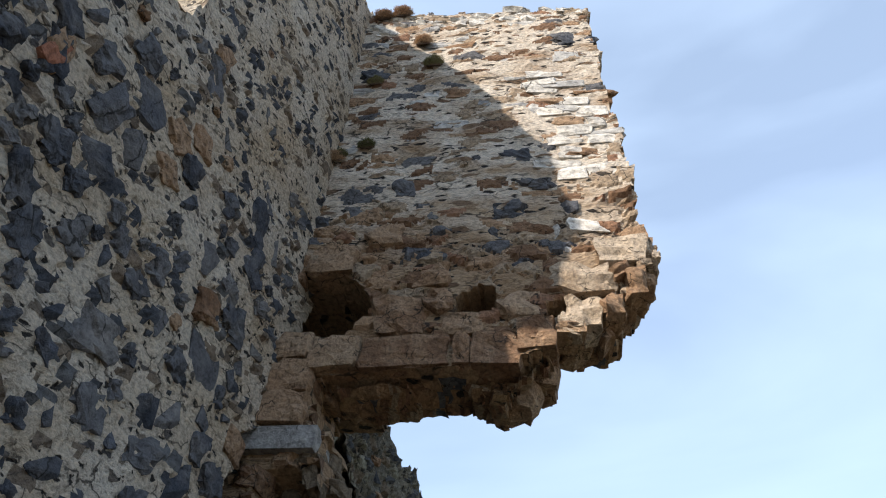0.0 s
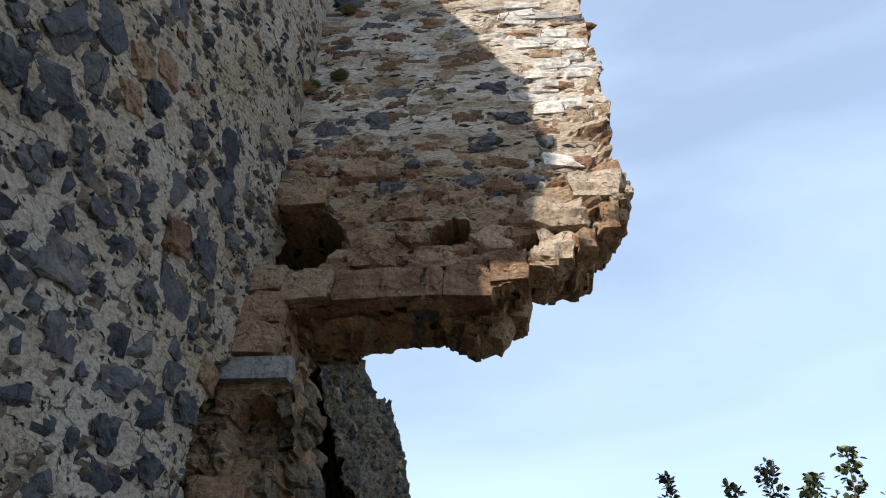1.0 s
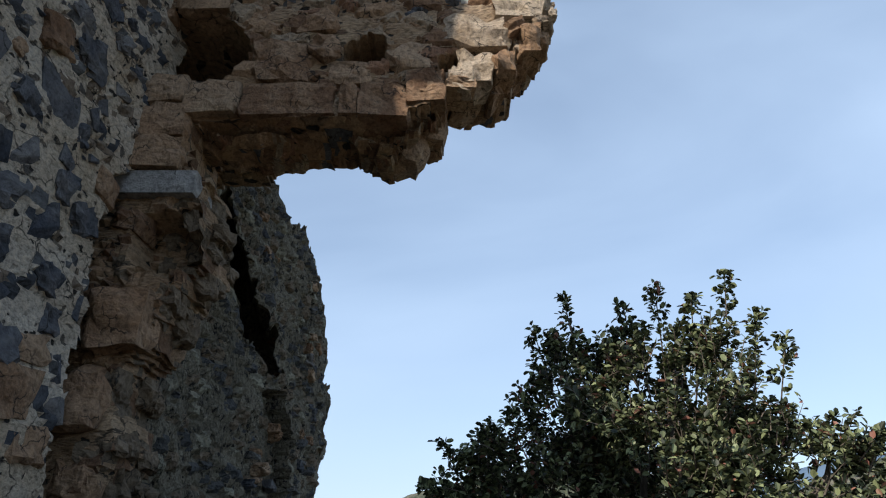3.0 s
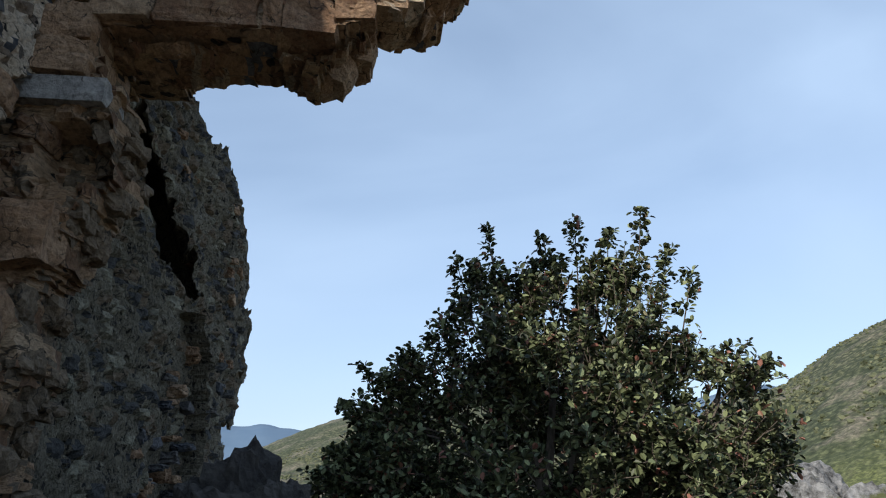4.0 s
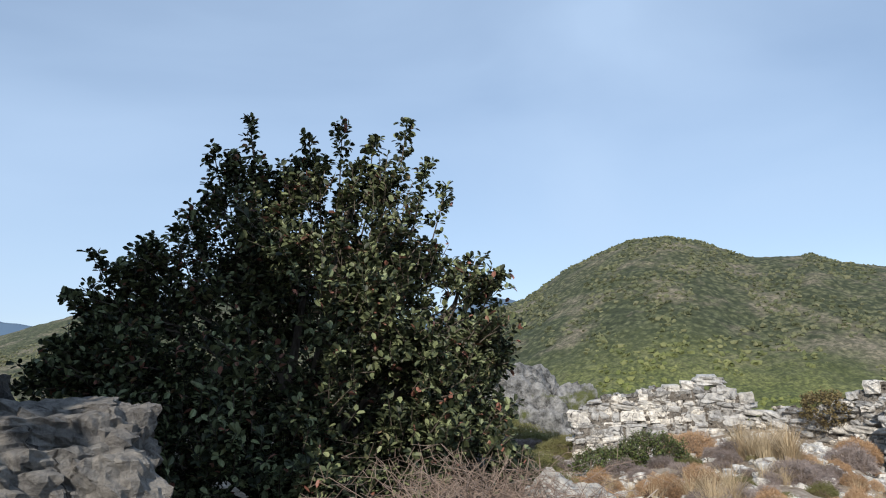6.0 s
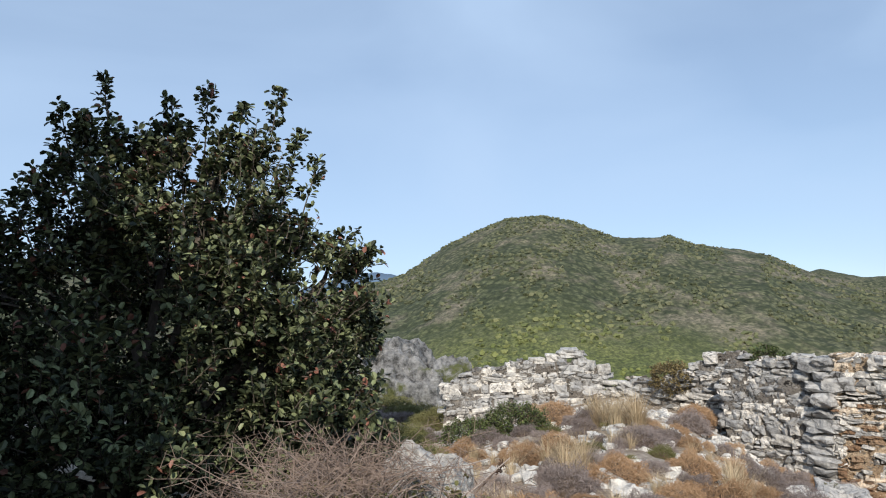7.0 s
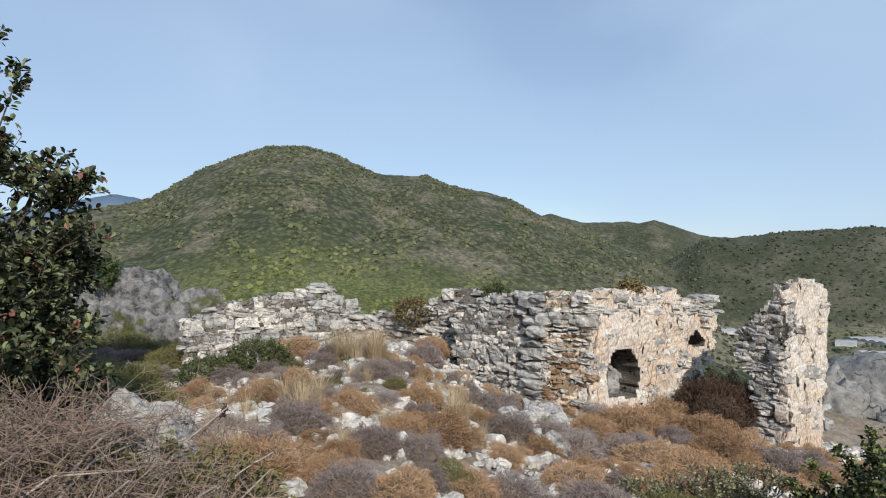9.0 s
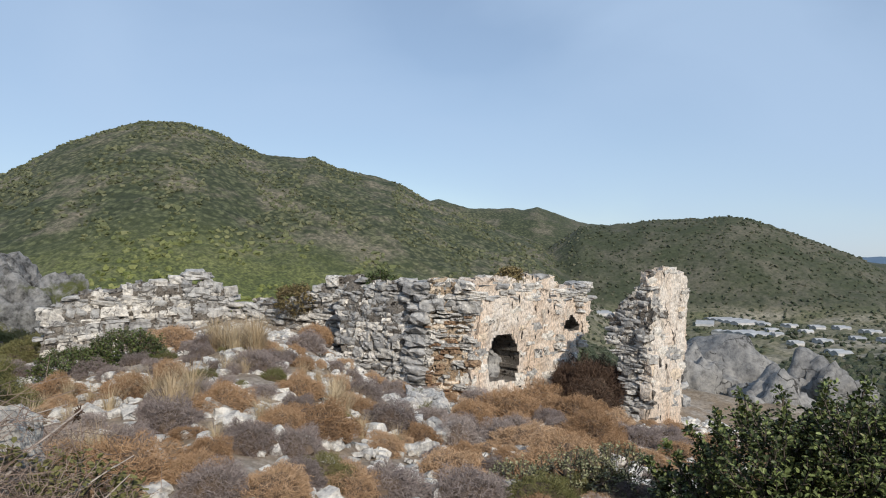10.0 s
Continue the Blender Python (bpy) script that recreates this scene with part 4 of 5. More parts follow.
# soffit: hanging broken stones behind the face
for s, y, z, w, h in ((2.14, 0.55, 4.87, 0.42, 0.34), (2.42, 0.5, 5.02, 0.26, 0.3), (1.75, 0.55, 4.99, 0.4, 0.22), (1.3, 0.58, 4.97, 0.5, 0.2), (0.8, 0.55, 5.01, 0.45, 0.2), (0.35, 0.5, 4.92, 0.4, 0.25), (2.96, 0.3, 5.32, 0.14, 0.26), (2.70, 0.35, 5.26, 0.28, 0.2), (3.12, 0.35, 5.66, 0.3, 0.3), (3.30, 0.4, 5.98, 0.22, 0.36), (3.05, 0.1, 5.42, 0.22, 0.26), (3.3, 0.15, 5.72, 0.22, 0.3)):
    set_stone(wall_tower, OCHRES, rng, s, y, z, w, 0.45, h, rng.uniform(-18, 18))
for _ in range(46):
    t = rng.random()
    s, z = 2.55 + 0.9 * t + rng.uniform(-0.12, 0.12), 5.28 + 0.62 * t + rng.uniform(-0.12, 0.2)
    set_stone(wall_tower, BUFFS if rng.random() < 0.6 else OCHRES, rng, s, rng.uniform(0.02, 0.5), z, rng.uniform(0.08, 0.22), rng.uniform(0.14, 0.3), rng.uniform(0.06, 0.16), rng.uniform(-30, 30))
SLATE_T = [(1.02, 7.79, 0.62, 0.3), (1.68, 7.78, 0.3, 0.32), (2.29, 7.76, 0.33, 0.24), (0.96, 7.30, 0.28, 0.3), (1.44, 6.86, 0.31, 0.24), (2.15, 6.84, 0.36, 0.24), (2.77, 6.82, 0.23, 0.18), (2.47, 7.24, 0.33, 0.16), (0.32, 9.83, 0.42, 0.3), (3.1, 10.3, 0.6, 0.36)]
for s, z, w, h in SLATE_T:
    set_stone(wall_tower, SLATES, rng, s, 0.045, z, w, 0.16, h, rng.uniform(-4, 4))
tower_bed = [(s, z, w, h) for s, z, w, h in FOOT + SLATE_T] + [(0.2, 5.6, 0.9, 0.75), (1.82, 5.58, 0.42, 0.34)]


def courses(parent, meshes, rng, x0, x1, z0, z1, top, keep, rise, run, proud, depth, taken=(), limit=300, void=None, alt=None, alt_share=0.0, tilt=5.0):
    """Rough courses of stones over a wall's face, between two heights and under the line top(x)."""
    z, count = z0, 0
    while z < z1:
        h = rng.uniform(*rise)
        x = x0 + rng.uniform(-0.2, 0.0)
        while x < x1:
            w = rng.uniform(*run)
            cx, cz = x + w / 2, z + h / 2 + rng.uniform(-0.25, 0.25) * h
            free = all(abs(cx - a) > 0.5 * (c + w) * 0.9 or abs(cz - b) > 0.5 * (d + h) * 0.9 for a, b, c, d in taken)
            if free and cz + 0.4 * h < top(cx) and x0 - 0.05 < cx < x1 and rng.random() < keep and count < limit and not (void and void(cx, cz)):
                kit = alt if alt and rng.random() < alt_share else meshes
                set_stone(parent, kit, rng, cx, depth * 0.5 - proud * rng.uniform(0.3, 1.2), cz, w * rng.uniform(0.9, 1.1), depth, h * rng.uniform(0.7, 1.15), rng.uniform(-tilt, tilt))
                count += 1
            x += w + rng.uniform(0.005, 0.03)
        z += h * 0.97
    return count


courses(wall_tower, OCHRES, rng, 0.0, 2.6, 5.25, 6.9, lambda x: 11.0, 0.85, (0.13, 0.26), (0.16, 0.46), 0.02, 0.2, tower_bed, 130, lambda x, z: x > 2.3 and z < 5.25 + (x - 2.3) * 0.7, SLATES, 0.10)
courses(wall_tower, LIMES, rng, 2.5, 3.3, 6.2, 9.5, lambda x: 11.0, 0.6, (0.14, 0.26), (0.2, 0.5), 0.012, 0.18, tower_bed, 30)
courses(wall_tower, OCHRES, rng, 0.0, 3.28, 6.9, 11.0, lambda x: 11.5 - 0.13 * x, 0.25, (0.12, 0.24), (0.18, 0.55), 0.002, 0.12, tower_bed, 90, None, GREYS, 0.4)
courses(wall_tower, LIMES, rng, 0.1, 3.35, 11.0, 11.6, lambda x: 11.75 - 0.13 * x, 0.8, (0.13, 0.2), (0.2, 0.45), 0.03, 0.5, (), 26)

# jamb under the overhang
set_stone(wall_jamb, [rock_mesh("impost", 77, M_MARBLE, 2, 0.95, 0.04)], rng, 0.19, 0.10, 4.22, 0.70, 0.4, 0.21, 1.5, "impost")
for s, y, z, w, h in ((0.13, -0.02, 3.06, 0.44, 0.44), (-0.04, 0.0, 2.48, 0.36, 0.4), (0.02, 0.12, 3.92, 0.22, 0.2), (0.0, 0.14, 1.95, 0.3, 0.3)):
    set_stone(wall_jamb, OCHRES, rng, s, y, z, w, 0.35, h, rng.uniform(-15, 15))
for _ in range(110):
    s, z = rng.uniform(2.8, 6.2), rng.uniform(0.6, 6.0)
    rift = float(np.interp(z, [3.5, 4.2, 4.6, 5.1, 5.6], [3.4, 2.7, 2.1, 1.7, 1.5]))
    if s > 6.0 - 0.45 * abs(z - 4) or (z > 3.4 and rift - 0.25 < s < rift + 1.3):
        continue
    set_stone(wall_rear, SLATES if rng.random() < 0.5 else OCHRES, rng, s, 0.05 if not 3.2 < s < 4.9 else 0.2, z, rng.uniform(0.1, 0.32), 0.25, rng.uniform(0.07, 0.2), rng.uniform(-12, 12))

CORES = stone_kit("stone", CORE_SHADE_MATS[3], 6, 3, 0.55, 0.3, 700)
for _ in range(46):
    z = rng.uniform(1.0, 4.2)
    edge = float(np.interp(z, [0, 1.6, 2.2, 2.7, 2.9, 3.3, 3.6, 4.2], [0.2, 0.1, 0.2, 0.12, 0.36, 0.4, 0.58, 0.55]))
    set_stone(wall_jamb, CORES, rng, edge + rng.uniform(-0.12, 0.0), rng.uniform(0.12, 0.7), z, rng.uniform(0.14, 0.3), rng.uniform(0.2, 0.35), rng.uniform(0.12, 0.26), rng.uniform(-20, 20))

# ---- stones of the ruin ----
rr = random.Random(5)


def line(points):
    return lambda x: float(np.interp(x, [p[0] for p in points], [p[1] for p in points]))


def span(a, b):
    return math.hypot(a[0] - b[0], a[1] - b[1])


def along(points, size, lift=0.08):
    """The line of stones over a wall's broken top."""
    return line([(x * size, z + lift) for x, z in sorted(points)])


LA, LA2, LB, LK, LB2, LC, LC2 = span(P_A0, P_A1), span(P_A1, P_A2), span(P_B0, P_B1), span(P_B1, P_K), span(P_K, P_B2), span(P_C0, P_C1), span(P_C1, P_C2)
courses(ruin_a, GREYS, rr, -0.05, LA, -1.0, 1.3, along(TOP_A[:6] + TOP_A[9:], LA), 0.97, (0.10, 0.26), (0.16, 0.6), 0.06, 0.34, (), 290, None, LIMES, 0.3, 11)
for s, z, w, h in ((0.80, 0.90, 0.66, 0.22), (0.735, 1.08, 0.26, 0.22), (0.865, 1.06, 0.22, 0.2), (0.80, 1.24, 0.66, 0.18), (0.79, 1.34, 0.4, 0.1)):
    set_stone(ruin_a, GREYS[:8], rr, s * LA, 0.15, z, w, 0.5, h)
courses(ruin_a2, LIMES, rr, 0, LA2, -0.8, 1.2, along(TOP_A2, LA2), 0.93, (0.09, 0.25), (0.14, 0.5), 0.10, 0.4, (), 130, None, GREYS, 0.5, 14)
courses(ruin_b, GREYS, rr, 0, LB - 0.6, -1.3, 1.3, along(TOP_B, LB), 0.96, (0.10, 0.22), (0.14, 0.4), 0.06, 0.34, (), 230, None, LIMES, 0.25, 8)
# larger grey blocks stacked at the outer corner of the wall end
z = -0.95
while z < 1.05:
    h = rr.uniform(0.13, 0.28)
    w = rr.uniform(0.32, 0.6)
    set_stone(ruin_b, GREYS, rr, LB - 0.5 * w + rr.uniform(-0.1, 0.08), 0.10 + rr.uniform(-0.04, 0.06), z + h / 2, w, 0.55, h * 0.98, rr.uniform(-6, 6))
    if w < 0.48:
        set_stone(ruin_b, GREYS, rr, LB - w - 0.15, 0.12, z + h / 2, 0.26, 0.45, h * 0.9, rr.uniform(-8, 8))
    z += h
courses(ruin_k, LIMES, rr, 0, LK, -1.3, 0.75, lambda x: 0.9, 0.78, (0.05, 0.12), (0.10, 0.30), 0.05, 0.25, (), 110, lambda x, z: -0.75 < z < -0.5 and x > 0.45 * LK, OCHRES, 0.3, 8)
courses(ruin_k, GREYS, rr, -0.1, LK, 0.6, 1.2, along(TOP_K, LK), 0.92, (0.13, 0.22), (0.2, 0.5), 0.12, 0.4, (), 20, None, LIMES, 0.3, 6)
courses(ruin_b2, LIMES, rr, 0, LB2, 0.72, 1.3, along(TOP_D[:6], LB2), 0.9, (0.09, 0.18), (0.16, 0.46), 0.05, 0.4, (), 80, None, GREYS, 0.55, 8)
courses(ruin_b2, LIMES, rr, 0.68 * LB2, 0.93 * LB2, -1.2, 0.72, lambda x: 0.8, 0.7, (0.09, 0.2), (0.16, 0.4), 0.06, 0.3, (), 60, lambda x, z: 0.74 * LB2 < x < 0.9 * LB2 and -0.1 < z < 0.45)
courses(ruin_b2, LIMES, rr, 0.0, 0.68 * LB2, -1.2, 0.72, lambda x: 0.8, 0.10, (0.08, 0.18), (0.12, 0.36), 0.015, 0.2, (), 40, lambda x, z: NICHE[0][0] * LB2 - 0.2 < x < NICHE[-1][0] * LB2 + 0.2 and -0.9 < z < 0.3)
courses(pillar_l, LIMES, rr, -0.04, LC - 0.04, -1.6, 1.5, along(TOP_C[3:], LC), 0.95, (0.06, 0.15), (0.10, 0.36), 0.05, 0.3, (), 240, lambda x, z: x < 0.24 * LC and z < 0.02, GREYS, 0.6, 7)
courses(pillar_r, LIMES, rr, 0.0, LC2, -1.6, 1.5, along(TOP_C2[:4], LC2, 0.03), 0.16, (0.09, 0.2), (0.16, 0.4), 0.03, 0.25, (), 60, None, GREYS, 0.4)
# fallen blocks inside the niche
for s, y, z, w, h in ((0.9, 0.75, -0.62, 0.4, 0.5), (0.85, 0.8, -0.25, 0.3, 0.36), (0.2, 0.9, -0.75, 0.4, 0.25)):
    set_stone(ruin_b2, GREYS, rr, (NICHE[0][0] + s * (NICHE[-1][0] - NICHE[0][0])) * LB2, y, z, w, 0.5, h, rr.uniform(-10, 10))


# ---- scrub, grass and rubble on the slope ----
def dry_material(name, stops):
    m, n, l, b = material(name, 0.95)
    r = n.new("ShaderNodeNewGeometry").outputs["Random Per Island"]
    o = n.new("ShaderNodeObjectInfo").outputs["Random"]
    c = mix(n, l, 0.6, ramp(n, l, r, stops), ramp(n, l, o, stops))
    l.new(c, b.inputs["Base Color"])
    return m


M_BROWN = dry_material("dry_brown_scrub", [(0, (0.20, 0.115, 0.06)), (0.5, (0.40, 0.255, 0.145)), (1, (0.56, 0.40, 0.26))])
M_GREYSCRUB = dry_material("dry_grey_scrub", [(0, (0.13, 0.105, 0.098)), (0.5, (0.265, 0.22, 0.205)), (1, (0.42, 0.36, 0.325))])
M_OLIVE = dry_material("olive_scrub", [(0, (0.08, 0.084, 0.03)), (0.5, (0.15, 0.148, 0.058)), (1, (0.235, 0.21, 0.095))])
M_DARKSCRUB = dry_material("dark_brown_scrub", [(0, (0.045, 0.028, 0.02)), (0.5, (0.08, 0.05, 0.035)), (1, (0.13, 0.085, 0.06))])
M_SUNBURNT = dry_material("olive_brown_leaf", [(0, (0.13, 0.10, 0.045)), (0.5, (0.21, 0.165, 0.075)), (1, (0.30, 0.24, 0.12))])
M_STRAW = dry_material("dry_straw", [(0, (0.30, 0.215, 0.125)), (0.5, (0.43, 0.335, 0.21)), (1, (0.55, 0.46, 0.32))])
# darker brown for shrub cores, standing for the shade among the twigs
M_INNERSHADE = dry_material("inner_twig_shade", [(0, (0.10, 0.07, 0.05)), (0.5, (0.15, 0.11, 0.08)), (1, (0.20, 0.15, 0.115))])
M_DEADWOOD = dry_material("pale_dead_wood", [(0, (0.30, 0.25, 0.21)), (0.5, (0.40, 0.345, 0.30)), (1, (0.50, 0.44, 0.39))])
M_TWIG = dry_material("bare_twigs", [(0, (0.10, 0.07, 0.055)), (0.5, (0.21, 0.155, 0.125)), (1, (0.37, 0.30, 0.25))])


def cushion_mesh(seed, mat, blades=11000):
    """A round thorny cushion, one metre across: fine twigs round a dense core, coloured darker as inner shade."""
    g = random.Random(seed)
    v, f = [], []
    for _ in range(blades):
        d = Vector((g.gauss(0, 1), g.gauss(0, 1), abs(g.gauss(0, 0.8)) + 0.02)).normalized()
        bulge = 0.96 + 0.34 * noise.noise(d * 1.7 + Vector((seed, 0, 0))) + 0.24 * noise.noise(d * 4.3 + Vector((0, seed, 0)))
        p1 = d * (0.5 * bulge * (1.03 - 0.26 * g.random() ** 1.6))
        lie = (d * 0.9 + Vector((g.gauss(0, 0.6), g.gauss(0, 0.6), g.gauss(0, 0.5)))).normalized()
        p0 = p1 - lie * g.uniform(0.035, 0.085)
        w = Vector((g.gauss(0, 1), g.gauss(0, 1), g.gauss(0, 1))).cross(lie).normalized() * g.uniform(0.0028, 0.0052)
        b = len(v)
        v += [p0 - w * 0.5, p0 + w * 0.5, p1 + w * 0.6, p1 - w * 0.6]
        f += [(b, b + 1, b + 2, b + 3)]
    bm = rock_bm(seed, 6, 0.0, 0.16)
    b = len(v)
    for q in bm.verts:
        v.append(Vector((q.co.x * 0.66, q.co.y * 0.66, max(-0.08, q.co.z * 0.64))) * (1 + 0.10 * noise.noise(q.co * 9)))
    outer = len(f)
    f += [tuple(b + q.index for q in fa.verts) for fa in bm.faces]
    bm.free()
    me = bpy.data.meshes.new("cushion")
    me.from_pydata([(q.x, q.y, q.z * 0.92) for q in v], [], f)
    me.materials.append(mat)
    me.materials.append(M_INNERSHADE)
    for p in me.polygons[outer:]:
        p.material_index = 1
    return me


def tuft_mesh(seed, blades=130, lean=0.85):
    g = random.Random(seed)
    v, f = [], []
    for _ in range(blades):
        a, o = g.uniform(0, 2 * math.pi), g.uniform(0, 0.16)
        p = Vector((o * math.cos(a), o * math.sin(a), -0.03))
        k = Vector((math.cos(a), math.sin(a), 0)) * g.uniform(0.05, lean)
        h = g.uniform(0.45, 1.0)
        side = Vector((-math.sin(a), math.cos(a), 0)) * g.uniform(0.004, 0.008)
        b = len(v)
        for t in (0, 0.45, 0.8, 1):
            c = p + k * t * t * h + Vector((0, 0, h * (t - 0.22 * t * t)))
            v += [c - side * (1.05 - t), c + side * (1.05 - t)]
        f += [(b + 2 * i, b + 2 * i + 1, b + 2 * i + 3, b + 2 * i + 2) for i in range(3)]
    me = bpy.data.meshes.new("blades")
    me.from_pydata([tuple(q) for q in v], [], f)
    me.materials.append(M_STRAW)
    return me


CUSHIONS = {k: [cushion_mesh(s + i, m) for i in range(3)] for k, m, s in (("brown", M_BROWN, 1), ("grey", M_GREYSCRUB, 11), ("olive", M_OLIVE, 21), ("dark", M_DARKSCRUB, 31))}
TUFTS = [tuft_mesh(60 + i) for i in range(4)]
WORDS = {"brown": "rounded orange-brown dry thorny cushion shrub on stony ground", "grey": "rounded grey dry thorny cushion shrub on stony ground", "olive": "low olive-green thorny cushion shrub on stony ground", "dark": "dense dark-brown dry shrub in the gap between ruined walls"}
sg = random.Random(33)
shrubs = []


def shrub(az, r, size, kind, flat=1.0):
    x, y = polar(az, r)
    ob = tagged(new("olive_bush" if kind == "olive" else "shrub", sg.choice(CUSHIONS[kind])), WORDS[kind], "bush" if kind == "olive" else "shrub", "olive bushes on the slope" if kind == "olive" else "dry shrubs on the slope")
    ob.matrix_world = pose(x, y, ground_z(x, y) - 0.04, 0, 0, sg.uniform(0, 360)) @ Matrix.Diagonal((size, size * sg.uniform(0.85, 1.1), size * flat, 1))
    shrubs.append((x, y, size))


# the larger cushions one by one, orange-brown ones before the niche wall and the stub, then a mixed cover
for row in ((54.62, 5.39, 0.81, "brown"), (53.22, 9.13, 0.69, "brown"), (63.03, 6.07, 0.55, "grey"), (56.85, 6.89, 0.69, "grey"), (67.71, 7.09, 0.82, "brown"),
            (70.41, 10.65, 0.71, "grey"), (73.04, 8.9, 0.82, "grey"), (65.85, 8.65, 0.64, "brown"), (65.51, 12.92, 0.86, "grey"), (62.09, 9.63, 0.80, "grey"),
            (60.48, 7.36, 0.67, "brown"), (69.26, 5.71, 0.52, "olive"), (65.5, 4.98, 0.58, "brown"), (73.66, 5.74, 0.67, "grey"), (78.6, 6.84, 0.74, "brown"),
            (80.29, 5.86, 0.73, "grey"), (82.38, 11.36, 1.05, "brown"), (84.97, 13.52, 1.25, "brown"), (87.35, 11.71, 1.08, "brown"), (84.07, 8.65, 0.87, "brown"),
            (89.28, 9.76, 0.90, "brown"), (81.76, 8.95, 0.67, "grey"), (66.2, 15.05, 0.88, "brown"), (55.08, 13.58, 1.02, "brown"), (56.5, 17.92, 1.05, "grey"),
            (70.8, 15.59, 0.78, "brown"), (71.08, 5.62, 0.56, "brown"), (87.33, 7.75, 0.84, "brown"), (61.45, 4.91, 0.53, "grey"), (52.97, 11.8, 0.59, "grey"),
            (65.17, 6.85, 0.51, "brown"), (75.32, 12.2, 0.72, "grey"), (58.36, 8.02, 0.53, "grey"), (85.31, 6.83, 0.68, "brown"), (48.12, 10.24, 0.78, "brown"),
            (49.89, 12.02, 0.81, "grey")):
    shrub(*row, sg.uniform(0.85, 1.05))
tries = 0
while len(shrubs) < 75 and tries < 900:
    tries += 1
    az, r, size = sg.uniform(78.5, 91), sg.uniform(8.6, 12.6), sg.uniform(0.5, 0.8)
    x, y = polar(az, r)
    if all(math.hypot(x - a, y - b) > 0.42 * (size + c) for a, b, c in shrubs):
        shrub(az, r, size, "brown" if sg.random() < 0.85 else "grey", sg.uniform(1.0, 1.25))
tries = 0
while len(shrubs) < 300 and tries < 9000:
    tries += 1
    az, r = sg.uniform(44, 103), sg.uniform(3.6, 13.8)
    x, y = polar(az, r)
    size = sg.uniform(0.25, 0.66)
    if (az < 52 and r > 11.5) or any(math.hypot(x - a, y - b) < 0.36 * (size + c) for a, b, c in shrubs):
        continue
    if noise.noise(Vector((x * 0.55, y * 0.55, 3.0))) < -0.16 and sg.random() < 0.8:
        continue
    k = noise.noise(Vector((x * 0.4, y * 0.4, 9.0))) + sg.gauss(0, 0.25)
    shrub(az, r, size, "brown" if k > -0.05 else "grey" if k > -0.55 else "olive", sg.uniform(0.8, 1.1))


for _ in range(60):
    shrub(sg.uniform(35, 45.5), sg.uniform(8.5, 22), sg.uniform(0.7, 1.6), sg.choice(("olive", "olive", "grey")), 0.7)
for _ in range(40):
    shrub(sg.uniform(35.5, 46), sg.uniform(22, 46), sg.uniform(1.6, 2.8), "olive", 0.8)
for az, r in ((88.2, 13.9), (88.9, 13.6), (89.4, 14.2), (88.6, 14.8), (89.9, 14.6), (87.9, 14.2)):
    shrub(az, r, 1.5, "dark", 1.35)


def tuft(az, r, size):
    x, y = polar(az, r)
    ob = tagged(new("grass_tuft", sg.choice(TUFTS)), "tall pale straw-coloured dry grass tuft on stony ground", "grass", "dry grass tufts")
    ob.matrix_world = pose(x, y, ground_z(x, y), 0, 0, sg.uniform(0, 360)) @ Matrix.Diagonal((size, size, size, 1))


for az0, az1, r0, r1, n, size in ((58, 63, 11.0, 13.0, 16, 0.75), (54.5, 58, 7.2, 8.6, 9, 0.62), (68, 70, 8.5, 9.4, 4, 0.6), (47, 54, 8.0, 10, 10, 0.45), (60, 75, 6, 12, 14, 0.4), (49, 53, 5.5, 6.6, 4, 0.6)):
    for _ in range(n):
        tuft(sg.uniform(az0, az1), sg.uniform(r0, r1), size * sg.uniform(0.7, 1.15))


def rubble_patch():
    """Broken limestone strewn between the shrubs: too many to count."""
    v, f = [], []
    kit = []
    for i in range(6):
        bm = rock_bm(500 + i, 1, 0.6, 0.2)
        kit.append(([q.co.copy() for q in bm.verts], [[p.index for p in fa.verts] for fa in bm.faces]))
        bm.free()
    for _ in range(4000):
        az, r = sg.uniform(40, 104), 3.0 + 12.5 * math.sqrt(sg.random())
        x, y = polar(az, r)
        if noise.noise(Vector((x * 0.55, y * 0.55, 3.0))) > 0.15 and sg.random() < 0.6:
            continue
        size = 0.05 + abs(sg.gauss(0, 0.055))
        m = pose(x, y, ground_z(x, y) + size * 0.1, sg.uniform(-25, 25), sg.uniform(-25, 25), sg.uniform(0, 360)) @ Matrix.Diagonal((size * sg.uniform(0.9, 1.9), size, size * sg.uniform(0.5, 0.9), 1))
        vs, fs = sg.choice(kit)
        b = len(v)
        v += [m @ q for q in vs]
        f += [tuple(b + i for i in fa) for fa in fs]
    return tagged(from_lists("rubble", v, f, M_LIMESTUFF), "loose broken pale limestone strewn over the slope", "rubble", kind="stuff")


M_LIMESTUFF = stone_material("loose_limestone", (0.40, 0.385, 0.36), (0.58, 0.56, 0.525), (0.72, 0.69, 0.64), 14, 0.8, island=True)
rubble_patch()


